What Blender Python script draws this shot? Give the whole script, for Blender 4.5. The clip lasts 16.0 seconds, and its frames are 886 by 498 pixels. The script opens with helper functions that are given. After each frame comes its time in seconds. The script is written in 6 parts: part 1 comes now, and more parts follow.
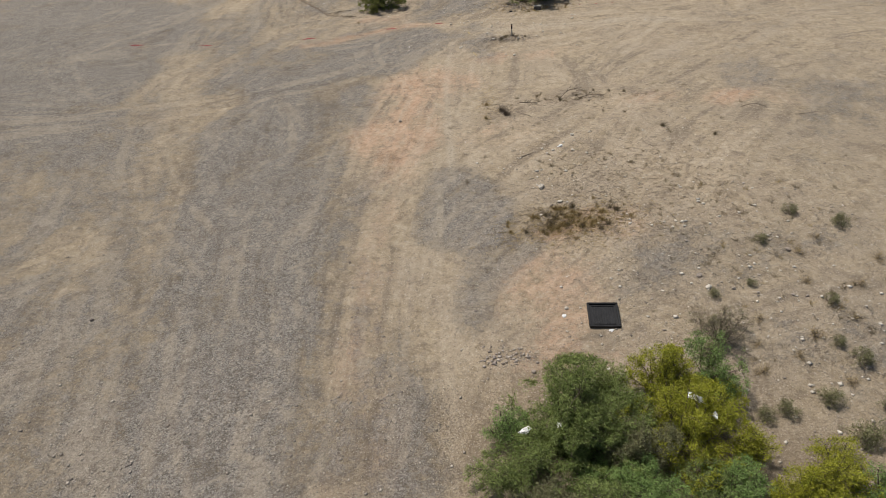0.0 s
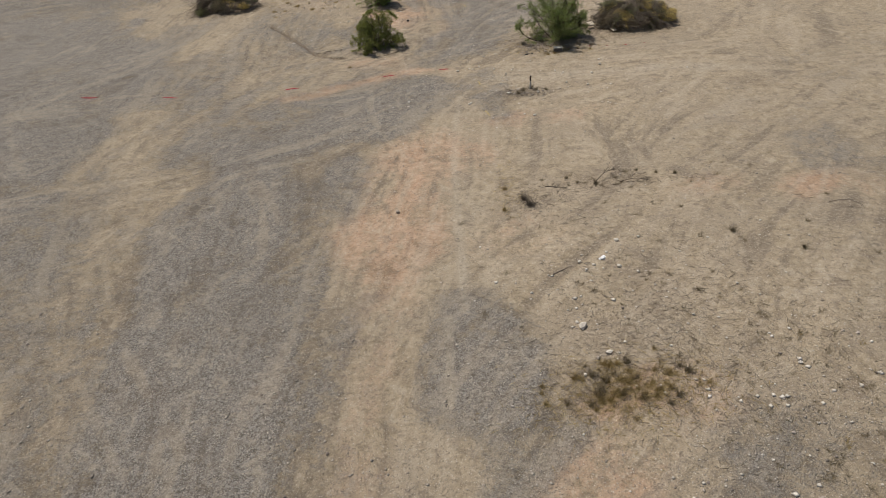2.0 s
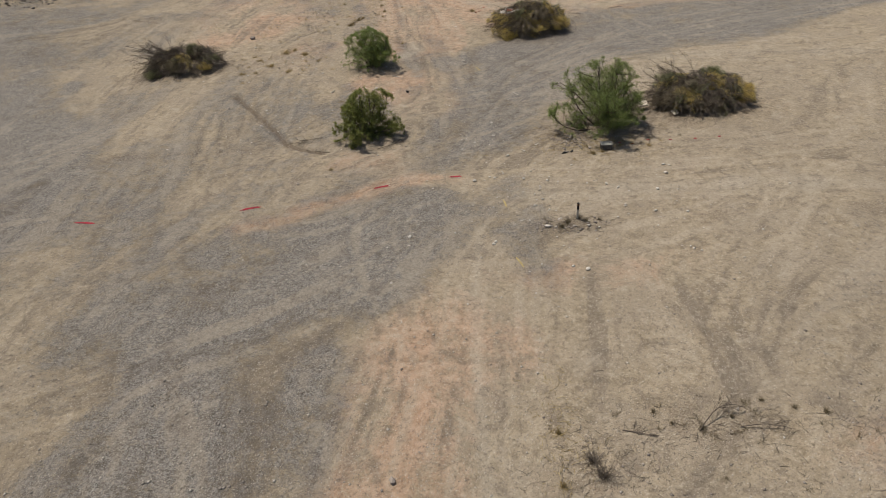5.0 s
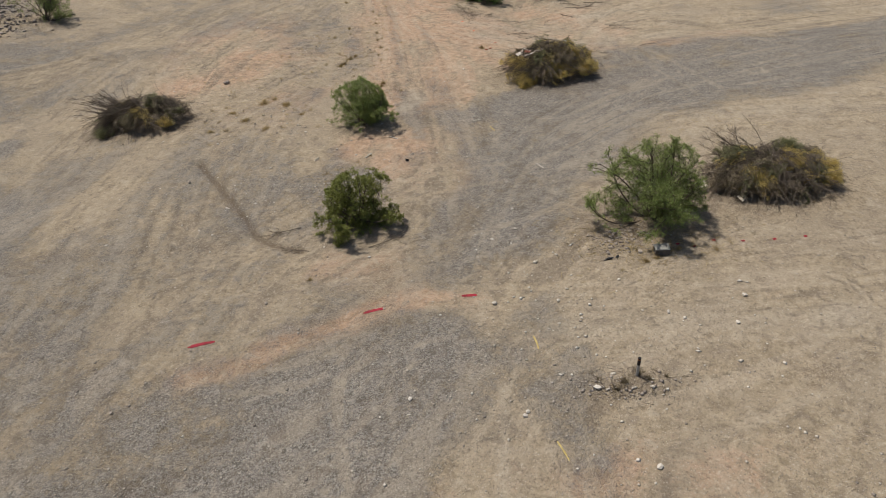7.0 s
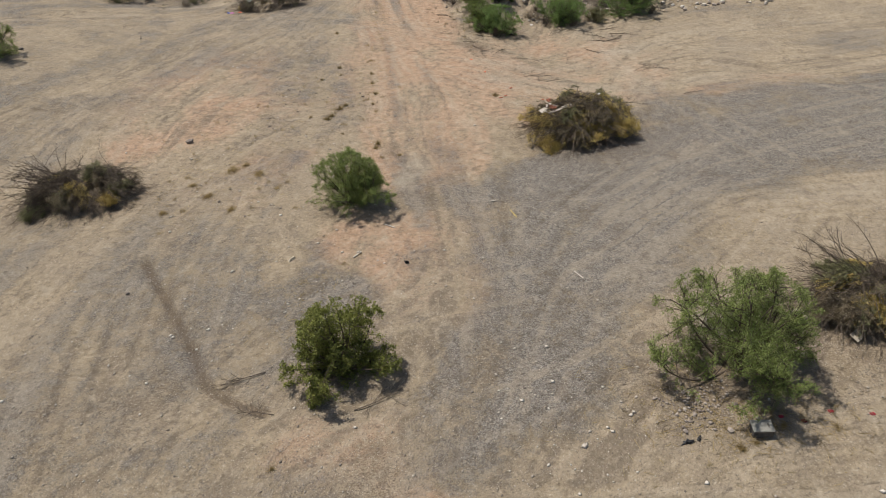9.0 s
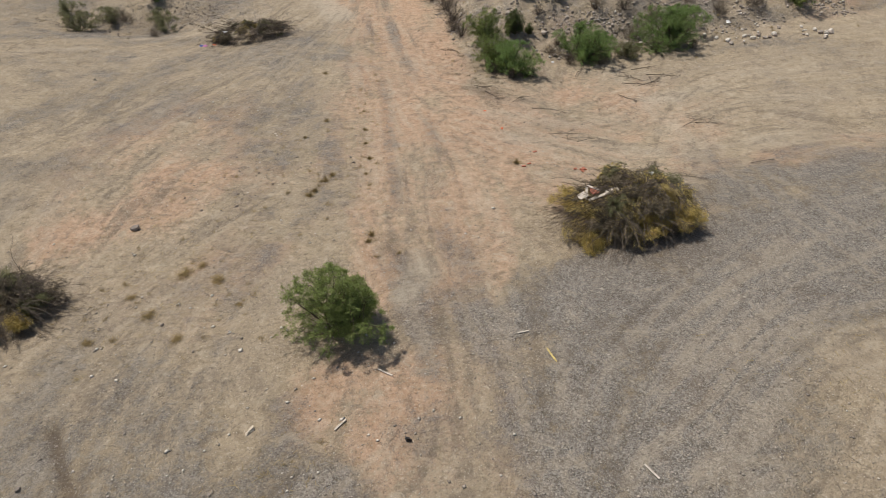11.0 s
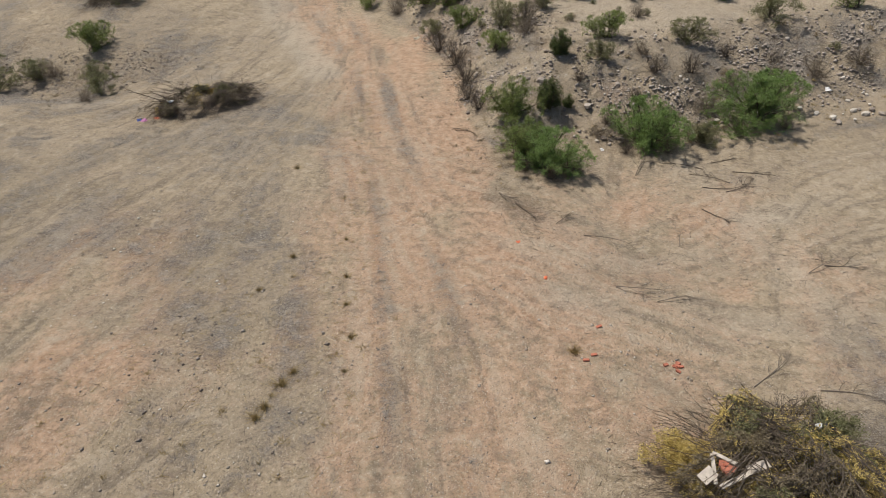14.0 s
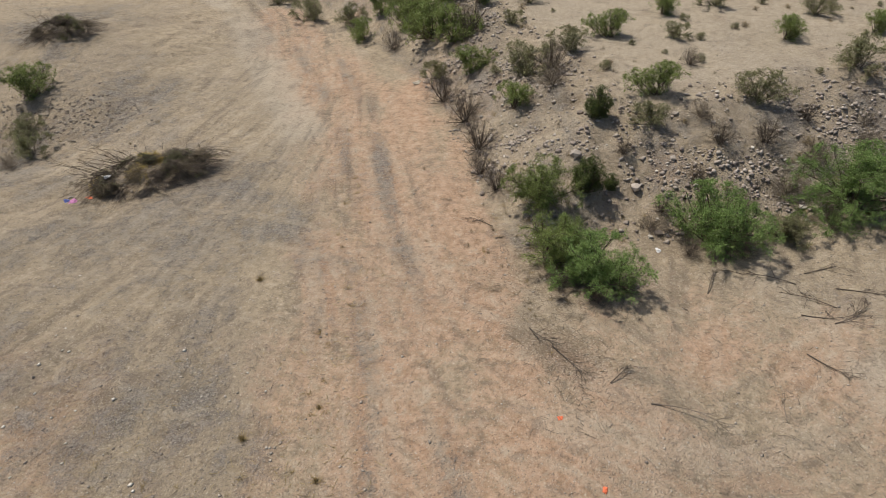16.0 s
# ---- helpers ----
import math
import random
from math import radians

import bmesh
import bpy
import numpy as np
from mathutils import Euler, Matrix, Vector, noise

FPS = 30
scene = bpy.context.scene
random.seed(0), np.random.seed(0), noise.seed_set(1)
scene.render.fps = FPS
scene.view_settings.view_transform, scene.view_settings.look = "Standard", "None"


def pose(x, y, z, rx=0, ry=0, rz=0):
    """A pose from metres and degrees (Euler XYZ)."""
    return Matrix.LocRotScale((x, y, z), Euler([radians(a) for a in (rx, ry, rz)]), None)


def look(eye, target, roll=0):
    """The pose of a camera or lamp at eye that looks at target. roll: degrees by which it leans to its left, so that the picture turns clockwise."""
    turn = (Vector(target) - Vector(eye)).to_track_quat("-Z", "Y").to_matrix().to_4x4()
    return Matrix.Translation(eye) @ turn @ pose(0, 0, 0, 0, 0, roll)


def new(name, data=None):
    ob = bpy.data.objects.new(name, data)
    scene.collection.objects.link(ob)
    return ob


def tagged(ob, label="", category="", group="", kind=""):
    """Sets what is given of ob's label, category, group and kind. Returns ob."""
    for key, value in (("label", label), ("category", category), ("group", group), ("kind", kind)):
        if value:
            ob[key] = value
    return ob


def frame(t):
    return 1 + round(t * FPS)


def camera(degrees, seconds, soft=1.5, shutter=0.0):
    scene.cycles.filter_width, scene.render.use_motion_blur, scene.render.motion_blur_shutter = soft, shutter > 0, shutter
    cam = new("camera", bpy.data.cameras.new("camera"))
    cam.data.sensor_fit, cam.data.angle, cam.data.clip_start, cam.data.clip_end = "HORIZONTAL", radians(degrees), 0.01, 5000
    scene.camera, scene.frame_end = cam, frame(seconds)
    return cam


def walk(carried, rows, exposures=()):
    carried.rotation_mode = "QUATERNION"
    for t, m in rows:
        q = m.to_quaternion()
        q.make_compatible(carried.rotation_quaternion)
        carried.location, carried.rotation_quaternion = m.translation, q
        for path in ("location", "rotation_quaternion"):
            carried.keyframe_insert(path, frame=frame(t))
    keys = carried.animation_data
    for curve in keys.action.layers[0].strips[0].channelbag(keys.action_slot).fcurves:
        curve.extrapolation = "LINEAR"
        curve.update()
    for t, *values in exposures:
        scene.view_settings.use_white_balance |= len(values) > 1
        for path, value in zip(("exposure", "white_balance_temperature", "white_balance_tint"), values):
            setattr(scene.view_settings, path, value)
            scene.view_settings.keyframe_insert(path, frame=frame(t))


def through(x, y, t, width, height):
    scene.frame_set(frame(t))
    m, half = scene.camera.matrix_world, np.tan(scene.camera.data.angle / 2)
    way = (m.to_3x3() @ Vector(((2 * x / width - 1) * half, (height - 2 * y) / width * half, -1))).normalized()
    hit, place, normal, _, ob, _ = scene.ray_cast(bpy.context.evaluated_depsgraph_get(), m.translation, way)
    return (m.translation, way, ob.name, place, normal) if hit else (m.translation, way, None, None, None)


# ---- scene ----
cam = camera(68.8, 16.0, soft=0.8)
METRES, EYE, TILT, LEAN, TURN = 72.73, 16.0, 0.0, 0.0, 0.0
ROWS = [
    (0.0, 0.0, 0.0, 0.0, -2.38, -36.62, 3.2),
    (0.5, 0.0002, 0.0311, 0.0004, -2.38, -36.62, 3.2),
    (1.0, 0.0002, 0.062, 0.0011, -2.38, -36.61, 3.23),
    (1.5, 0.0003, 0.0932, 0.002, -2.38, -36.61, 3.25),
    (2.0, 0.0005, 0.1245, 0.003, -2.39, -36.63, 3.27),
    (2.5, 0.0005, 0.1557, 0.0038, -2.41, -36.63, 3.28),
    (3.0, 0.0004, 0.187, 0.0045, -2.43, -36.63, 3.26),
    (3.5, 0.0005, 0.2201, 0.0053, -2.43, -36.62, 3.29),
    (4.0, 0.0003, 0.2512, 0.006, -2.44, -36.63, 3.31),
    (6.5, 0.0002, 0.4074, 0.0073, -2.51, -36.67, 3.32),
    (7.0, 0.0002, 0.4386, 0.0065, -2.5, -36.67, 3.35),
    (7.5, 0.0003, 0.4695, 0.0058, -2.5, -36.67, 3.36),
    (8.0, 0.0002, 0.5007, 0.0052, -2.5, -36.67, 3.34),
    (8.5, -0.0, 0.532, 0.0047, -2.53, -36.68, 3.34),
    (9.0, 0.0002, 0.5633, 0.0035, -2.5, -36.68, 3.39),
    (9.5, -0.0002, 0.5945, 0.0023, -2.52, -36.66, 3.37),
    (12.0, -0.0015, 0.7497, -0.0025, -2.53, -36.7, 3.43),
    (12.5, -0.0018, 0.7809, -0.0035, -2.52, -36.69, 3.45),
    (13.0, -0.0021, 0.8122, -0.0044, -2.52, -36.68, 3.46),
    (13.5, -0.0019, 0.8437, -0.0054, -2.53, -36.7, 3.45),
    (14.0, -0.0016, 0.8733, -0.0068, -2.54, -36.69, 3.47),
    (14.5, -0.0013, 0.9049, -0.0082, -2.54, -36.68, 3.5),
    (15.0, -0.0011, 0.9364, -0.0098, -2.54, -36.69, 3.52),
    (15.5, -0.0007, 0.968, -0.0112, -2.53, -36.7, 3.57),
    (16.0, -0.0004, 0.9995, -0.0126, -2.53, -36.7, 3.56),
]
walk(cam, [(t, pose(0, 0, EYE, TILT, LEAN, TURN) @ pose(METRES * x, METRES * y, METRES * z, 90 + pitch, roll, yaw)) for t, x, y, z, yaw, pitch, roll in ROWS],
     exposures=((0.0, -0.02), (1.5, -0.12), (3.5, -0.16), (5.0, -0.14), (7.0, -0.07), (9.0, 0.0), (16.0, 0.0)))

# ---- world and sun ----
SUN_TO = Vector((-0.36, 0.30, 1.0)).normalized()
world = bpy.data.worlds.new("sky")
scene.world = world
world.use_nodes = True
wn = world.node_tree
sky = wn.nodes.new("ShaderNodeTexSky")
sky.sky_type = "NISHITA"
sky.sun_disc = False
sky.sun_elevation = math.asin(SUN_TO.z)
sky.sun_rotation = math.atan2(SUN_TO.x, SUN_TO.y)
sky.dust_density = 2.0
wn.nodes["Background"].inputs["Strength"].default_value = 0.085
wn.links.new(sky.outputs["Color"], wn.nodes["Background"].inputs["Color"])
lamp = bpy.data.lights.new("sun", "SUN")
lamp.energy, lamp.angle, lamp.color = 4.2, radians(0.53), (1.0, 0.95, 0.87)
sun = new("sun", lamp)
sun.matrix_world = look(SUN_TO * 60, (0, 0, 0))


# ---- materials ----
def material(name, rough=0.85):
    m = bpy.data.materials.new(name)
    m.use_nodes = True
    b = m.node_tree.nodes["Principled BSDF"]
    b.inputs["Roughness"].default_value = rough
    b.inputs["Specular IOR Level"].default_value = 0.25
    return m, m.node_tree, b


def node(tree, kind, **kw):
    n = tree.nodes.new(kind)
    for k, v in kw.items():
        n.inputs[k].default_value = v
    return n


def mix(tree, fac, a, b, mode="MIX"):
    n = tree.nodes.new("ShaderNodeMix")
    n.data_type, n.blend_type = "RGBA", mode
    for sock, v in ((n.inputs["Factor"], fac), (n.inputs["A"], a), (n.inputs["B"], b)):
        if isinstance(v, (int, float)):
            sock.default_value = v
        elif isinstance(v, tuple):
            sock.default_value = (*v, 1)
        else:
            tree.links.new(v, sock)
    return n.outputs["Result"]


def calc(tree, op, a, b=0.0, c=0.0, clamp=False):
    n = tree.nodes.new("ShaderNodeMath")
    n.operation, n.use_clamp = op, clamp
    for sock, v in zip(n.inputs, (a, b, c)):
        if isinstance(v, (int, float)):
            sock.default_value = v
        else:
            tree.links.new(v, sock)
    return n.outputs[0]


def ramp(tree, fac, lo, hi):
    n = tree.nodes.new("ShaderNodeMapRange")
    n.interpolation_type = "SMOOTHSTEP"
    n.inputs["From Min"].default_value, n.inputs["From Max"].default_value = lo, hi
    tree.links.new(fac, n.inputs["Value"])
    return n.outputs["Result"]


def fbm(tree, vec, scale, detail=4.0, rough=0.6, distort=0.0):
    n = node(tree, "ShaderNodeTexNoise", Scale=scale, Detail=detail, Roughness=rough, Distortion=distort)
    tree.links.new(vec, n.inputs["Vector"])
    return n.outputs["Fac"]


def cells(tree, vec, scale, out="Color"):
    n = node(tree, "ShaderNodeTexVoronoi", Scale=scale)
    tree.links.new(vec, n.inputs["Vector"])
    return n.outputs[out]


def gray(tree, colour):
    n = tree.nodes.new("ShaderNodeSeparateColor")
    tree.links.new(colour, n.inputs[0])
    return n.outputs


def bump(tree, bsdf, height, strength, distance):
    n = node(tree, "ShaderNodeBump", Strength=strength, Distance=distance)
    tree.links.new(height, n.inputs["Height"])
    tree.links.new(n.outputs["Normal"], bsdf.inputs["Normal"])


def plain(name, colour, rough=0.8, vary=0.25, scale=8.0, relief=0.01, dust=0.4):
    """A dusty, mottled solid: two scales of noise over one colour."""
    m, t, b = material(name, rough)
    pos = t.nodes.new("ShaderNodeTexCoord").outputs["Object"]
    big, fine = fbm(t, pos, scale), fbm(t, pos, scale * 9)
    c = mix(t, ramp(t, big, 0.3, 0.75), tuple(v * (1 - vary) for v in colour), tuple(min(1, v * (1 + vary)) for v in colour))
    c = mix(t, calc(t, "MULTIPLY", ramp(t, fine, 0.45, 0.8), dust), c, (0.34, 0.28, 0.21))
    t.links.new(c, b.inputs["Base Color"])
    bump(t, b, fine, 0.5, relief)
    return m


def leafy(name, dark, light, through=0.3):
    """Leaves: a random tone for each leaf, partly lit through."""
    m, t, b = material(name, 0.6)
    geo = t.nodes.new("ShaderNodeNewGeometry")
    info = t.nodes.new("ShaderNodeObjectInfo")
    pos = t.nodes.new("ShaderNodeTexCoord").outputs["Object"]
    f = calc(t, "MULTIPLY_ADD", geo.outputs["Random Per Island"], 0.6, calc(t, "MULTIPLY", fbm(t, pos, 2.2), 0.45))
    c = mix(t, ramp(t, f, 0.1, 0.95), dark, light)
    c = mix(t, calc(t, "MULTIPLY", info.outputs["Random"], 0.25), c, light)
    t.links.new(c, b.inputs["Base Color"])
    tr = t.nodes.new("ShaderNodeBsdfTranslucent")
    t.links.new(c, tr.inputs["Color"])
    ms = t.nodes.new("ShaderNodeMixShader")
    ms.inputs[0].default_value = through
    t.links.new(b.outputs[0], ms.inputs[1])
    t.links.new(tr.outputs[0], ms.inputs[2])
    t.links.new(ms.outputs[0], t.nodes["Material Output"].inputs["Surface"])
    return m


def woody(name, dark, light):
    m, t, b = material(name, 0.9)
    geo = t.nodes.new("ShaderNodeNewGeometry")
    pos = t.nodes.new("ShaderNodeTexCoord").outputs["Object"]
    f = calc(t, "MULTIPLY_ADD", geo.outputs["Random Per Island"], 0.6, calc(t, "MULTIPLY", fbm(t, pos, 14), 0.4))
    t.links.new(mix(t, f, dark, light), b.inputs["Base Color"])
    return m


def stony(name, dark, light, dusty=(0.36, 0.27, 0.19)):
    m, t, b = material(name, 0.9)
    info, geo = t.nodes.new("ShaderNodeObjectInfo"), t.nodes.new("ShaderNodeNewGeometry")
    pos = t.nodes.new("ShaderNodeTexCoord").outputs["Object"]
    r = calc(t, "FRACT", calc(t, "ADD", info.outputs["Random"], geo.outputs["Random Per Island"]))
    c = mix(t, r, dark, light)
    c = mix(t, calc(t, "MULTIPLY", ramp(t, fbm(t, pos, 9), 0.45, 0.8), 0.55), c, dusty)
    t.links.new(c, b.inputs["Base Color"])
    bump(t, b, fbm(t, pos, 28), 0.5, 0.02)
    return m


def ground_material():
    m, t, b = material("desert_ground", 0.95)
    b.inputs["Specular IOR Level"].default_value = 0.12
    pos = t.nodes.new("ShaderNodeTexCoord").outputs["Object"]
    sa, ta = t.nodes.new("ShaderNodeAttribute"), t.nodes.new("ShaderNodeAttribute")
    sa.attribute_name, ta.attribute_name = "soil", "wear"
    gravel, orange, pale = gray(t, sa.outputs["Color"])[:3]
    dark = sa.outputs["Alpha"]
    streak, tread, along = gray(t, ta.outputs["Color"])[:3]
    stony_ = ta.outputs["Alpha"]
    n_big, n_mid, n_fine = fbm(t, pos, 0.35, 5), fbm(t, pos, 2.6, 6, 0.65), fbm(t, pos, 17, 5, 0.7)
    grit = fbm(t, pos, 60, 3, 0.7)
    # bare tan silt
    tan = mix(t, ramp(t, n_mid, 0.38, 0.62), (0.298, 0.236, 0.156), (0.420, 0.338, 0.231))
    tan = mix(t, ramp(t, n_big, 0.44, 0.60), tan, (0.335, 0.270, 0.188))
    # reddish clay soil
    clay = mix(t, ramp(t, n_mid, 0.38, 0.62), (0.390, 0.240, 0.146), (0.505, 0.338, 0.226))
    o = calc(t, "ADD", orange, calc(t, "MULTIPLY", calc(t, "SUBTRACT", n_mid, 0.5), 1.5))
    o = calc(t, "MULTIPLY", ramp(t, calc(t, "ADD", o, calc(t, "MULTIPLY", calc(t, "SUBTRACT", n_fine, 0.5), 1.6)), 0.12, 0.92), 0.95)
    soil = mix(t, o, tan, clay)
    # crushed grey stone, denser where the mask is high, thinned in clumps
    pieces = gray(t, cells(t, pos, 26))
    small = gray(t, cells(t, pos, 55))
    tone = calc(t, "MULTIPLY_ADD", pieces[0], 0.7, calc(t, "MULTIPLY", small[1], 0.3))
    stone = mix(t, ramp(t, tone, 0.10, 0.92), (0.050, 0.047, 0.045), (0.400, 0.376, 0.340))
    stone = mix(t, ramp(t, n_mid, 0.35, 0.7), stone, mix(t, 0.5, stone, (0.280, 0.250, 0.216)))
    g = calc(t, "ADD", gravel, calc(t, "MULTIPLY", calc(t, "SUBTRACT", n_mid, 0.5), 1.5))
    g = calc(t, "ADD", g, calc(t, "MULTIPLY", calc(t, "SUBTRACT", n_fine, 0.5), 1.5))
    gmask = calc(t, "MULTIPLY", ramp(t, g, 0.22, 0.80), 0.88)
    c = mix(t, gmask, soil, stone)
    # pale dusty crust and compacted wheel lines
    p = ramp(t, calc(t, "ADD", pale, calc(t, "MULTIPLY", calc(t, "SUBTRACT", n_fine, 0.5), 2.0)), 0.15, 1.0)
    c = mix(t, calc(t, "MULTIPLY", p, 0.75), c, (0.445, 0.380, 0.290))
    s_hi = calc(t, "MULTIPLY", ramp(t, streak, 0.52, 0.90), 0.9)
    c = mix(t, s_hi, c, mix(t, 0.5, c, (0.46, 0.38, 0.28)))
    s_lo = calc(t, "MULTIPLY", ramp(t, streak, 0.47, 0.12), 0.70)
    c = mix(t, s_lo, c, mix(t, 0.70, c, (0.130, 0.105, 0.082)))
    grainy = node(t, "ShaderNodeTexNoise", Scale=7.0, Detail=7.0, Roughness=0.82)
    t.links.new(pos, grainy.inputs["Vector"])
    mott = node(t, "ShaderNodeTexNoise", Scale=1.3, Detail=6.0, Roughness=0.72, Distortion=0.6)
    t.links.new(pos, mott.inputs["Vector"])
    c = mix(t, ramp(t, grainy.outputs["Fac"], 0.48, 0.36), c, mix(t, 0.61, c, (0.105, 0.083, 0.062)))
    c = mix(t, ramp(t, grainy.outputs["Fac"], 0.53, 0.66), c, mix(t, 0.68, c, (0.56, 0.475, 0.365)))
    c = mix(t, calc(t, "MULTIPLY", ramp(t, mott.outputs["Fac"], 0.47, 0.36), 0.75), c, mix(t, 0.55, c, (0.155, 0.125, 0.098)))
    c = mix(t, calc(t, "MULTIPLY", ramp(t, mott.outputs["Fac"], 0.54, 0.68), 0.55), c, (0.47, 0.395, 0.295))
    # litter and other dark brown ground where the mask is high
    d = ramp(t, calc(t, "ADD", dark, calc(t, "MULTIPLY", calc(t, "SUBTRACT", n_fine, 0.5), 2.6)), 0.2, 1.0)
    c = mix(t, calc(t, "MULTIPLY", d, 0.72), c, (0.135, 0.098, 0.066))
    # scattered light and dark grit
    rnd = gray(t, cells(t, pos, 13))
    dist = cells(t, pos, 13, "Distance")
    dot = calc(t, "MULTIPLY", ramp(t, dist, 0.34, 0.22), ramp(t, calc(t, "ADD", rnd[0], calc(t, "MULTIPLY", stony_, 0.35)), 0.86, 0.93))
    c = mix(t, calc(t, "MULTIPLY", dot, 0.75), c, mix(t, rnd[1], (0.17, 0.14, 0.115), (0.60, 0.53, 0.45)))
    rnd2, dist2 = gray(t, cells(t, pos, 24)), cells(t, pos, 24, "Distance")
    dot2 = calc(t, "MULTIPLY", ramp(t, dist2, 0.42, 0.28), ramp(t, calc(t, "ADD", rnd2[0], calc(t, "MULTIPLY", stony_, 0.2)), 0.78, 0.86))
    c = mix(t, calc(t, "MULTIPLY", dot2, 0.72), c, mix(t, ramp(t, rnd2[1], 0.35, 0.65), (0.12, 0.098, 0.08), (0.60, 0.53, 0.44)))
    c = mix(t, calc(t, "MULTIPLY", ramp(t, grit, 0.54, 0.68), 0.45), c, (0.56, 0.47, 0.37))
    c = mix(t, calc(t, "MULTIPLY", ramp(t, grit, 0.46, 0.32), 0.55), c, (0.13, 0.10, 0.08))
    t.links.new(c, b.inputs["Base Color"])
    cleat = calc(t, "MULTIPLY", calc(t, "SINE", calc(t, "MULTIPLY", along, 2 * math.pi / 0.21)), tread)
    h = calc(t, "MULTIPLY_ADD", n_fine, 0.55, calc(t, "MULTIPLY", grit, 0.25))
    h = calc(t, "ADD", h, calc(t, "MULTIPLY", calc(t, "MULTIPLY", tone, gmask), 0.45))
    h = calc(t, "ADD", h, calc(t, "MULTIPLY", cleat, 0.055))
    h = calc(t, "ADD", h, calc(t, "MULTIPLY", n_mid, 0.8))
    h = calc(t, "ADD", h, calc(t, "MULTIPLY", dot, 0.4))
    bump(t, b, h, 0.9, 0.115)
    return m


GROUND = ground_material()
ROCK = stony("weathered_rock", (0.20, 0.165, 0.14), (0.47, 0.41, 0.35))
ROCK_PALE = stony("pale_limestone", (0.50, 0.45, 0.38), (0.68, 0.62, 0.54))
ROCK_DARK = stony("dark_rubble", (0.13, 0.105, 0.09), (0.33, 0.28, 0.235))
PEBBLE = stony("gravel_pebbles", (0.19, 0.16, 0.135), (0.50, 0.435, 0.36))
BARK = woody("grey_brown_bark", (0.055, 0.040, 0.028), (0.16, 0.125, 0.095))
DEADWOOD = woody("dead_grey_twigs", (0.085, 0.066, 0.050), (0.27, 0.22, 0.17))
DARKTWIG = woody("dark_brush_twigs", (0.050, 0.038, 0.028), (0.19, 0.15, 0.115))
LEAF_MESQUITE = leafy("mesquite_leaves", (0.086, 0.114, 0.027), (0.285, 0.345, 0.105))
LEAF_BROAD = leafy("broad_green_leaves", (0.075, 0.090, 0.018), (0.290, 0.305, 0.080))
LEAF_CREOSOTE = leafy("yellow_green_leaves", (0.150, 0.165, 0.012), (0.430, 0.425, 0.045))
LEAF_GREEN = leafy("fresh_green_leaves", (0.092, 0.148, 0.034), (0.285, 0.400, 0.125))
LEAF_OLIVE = leafy("olive_grey_leaves", (0.100, 0.102, 0.042), (0.280, 0.275, 0.135))
LEAF_JUNIPER = leafy("dark_juniper_needles", (0.028, 0.048, 0.012), (0.125, 0.150, 0.038), 0.12)
LEAF_DRY = leafy("dry_yellow_leaves", (0.300, 0.220, 0.060), (0.700, 0.550, 0.200))
LEAF_BROWN = leafy("withered_brown_leaves", (0.120, 0.094, 0.058), (0.340, 0.280, 0.180))
STRAW = leafy("straw_grass", (0.24, 0.165, 0.058), (0.54, 0.415, 0.20))
WEED = leafy("brown_weeds", (0.13, 0.098, 0.056), (0.33, 0.265, 0.16))
RED = plain("red_ground_paint", (0.27, 0.020, 0.032), 0.8, 0.3, 5, dust=0.15)
YELLOW = plain("faded_yellow_paint", (0.46, 0.35, 0.13), 0.85, 0.2, 5)
CONCRETE = plain("old_concrete", (0.27, 0.26, 0.23), 0.9, 0.15, 6)
# darker grey than the lid, for the box body
CONCRETE_SIDE = plain("dark_grey_concrete", (0.10, 0.09, 0.08), 0.9, 0.3, 6)
BLACK = plain("dusty_black_plastic", (0.017, 0.017, 0.018), 0.45, 0.3, 5, 0.004, 0.06)
POSTGREY = plain("weathered_post_paint", (0.42, 0.39, 0.34), 0.8, 0.15, 10)
POSTBLACK = plain("black_post_sleeve", (0.02, 0.018, 0.016), 0.6, 0.3, 10, dust=0.08)
POSTRUST = plain("rust_brown_band", (0.20, 0.09, 0.04), 0.8, 0.3, 10)
TIMBER = plain("bleached_timber", (0.50, 0.44, 0.37), 0.85, 0.2, 6)
CLAY = plain("broken_clay_brick", (0.46, 0.16, 0.10), 0.9, 0.25, 7)
ORANGE = plain("orange_plastic", (0.75, 0.17, 0.07), 0.6, 0.15, 9)
WHITE = plain("white_plastic_film", (0.72, 0.71, 0.70), 0.5, 0.12, 9)
CARD = plain("sun_bleached_cardboard", (0.52, 0.45, 0.35), 0.9, 0.12, 5)
BAGBLACK = plain("black_bin_bag", (0.02, 0.02, 0.022), 0.35, 0.2, 7, dust=0.06)
PINK = plain("pink_cloth", (0.55, 0.22, 0.42), 0.9, 0.25, 9)
BLUE = plain("blue_cloth", (0.12, 0.16, 0.42), 0.9, 0.25, 9)

# ---- the lie of the land, on a fine plan ----
CELL, X0, Y0, NX, NY = 0.125, -50.0, 0.0, 800, 1136
gx, gy = np.meshgrid(X0 + CELL * np.arange(NX), Y0 + CELL * np.arange(NY))


def hash2(i, j, seed):
    n = (i.astype(np.int64) * 374761393 + j.astype(np.int64) * 668265263 + seed * 1274126177) & 0xFFFFFFFF
    n = ((n ^ (n >> 13)) * 1274126177) & 0xFFFFFFFF
    return ((n ^ (n >> 16)) & 0xFFFF) / 65535.0


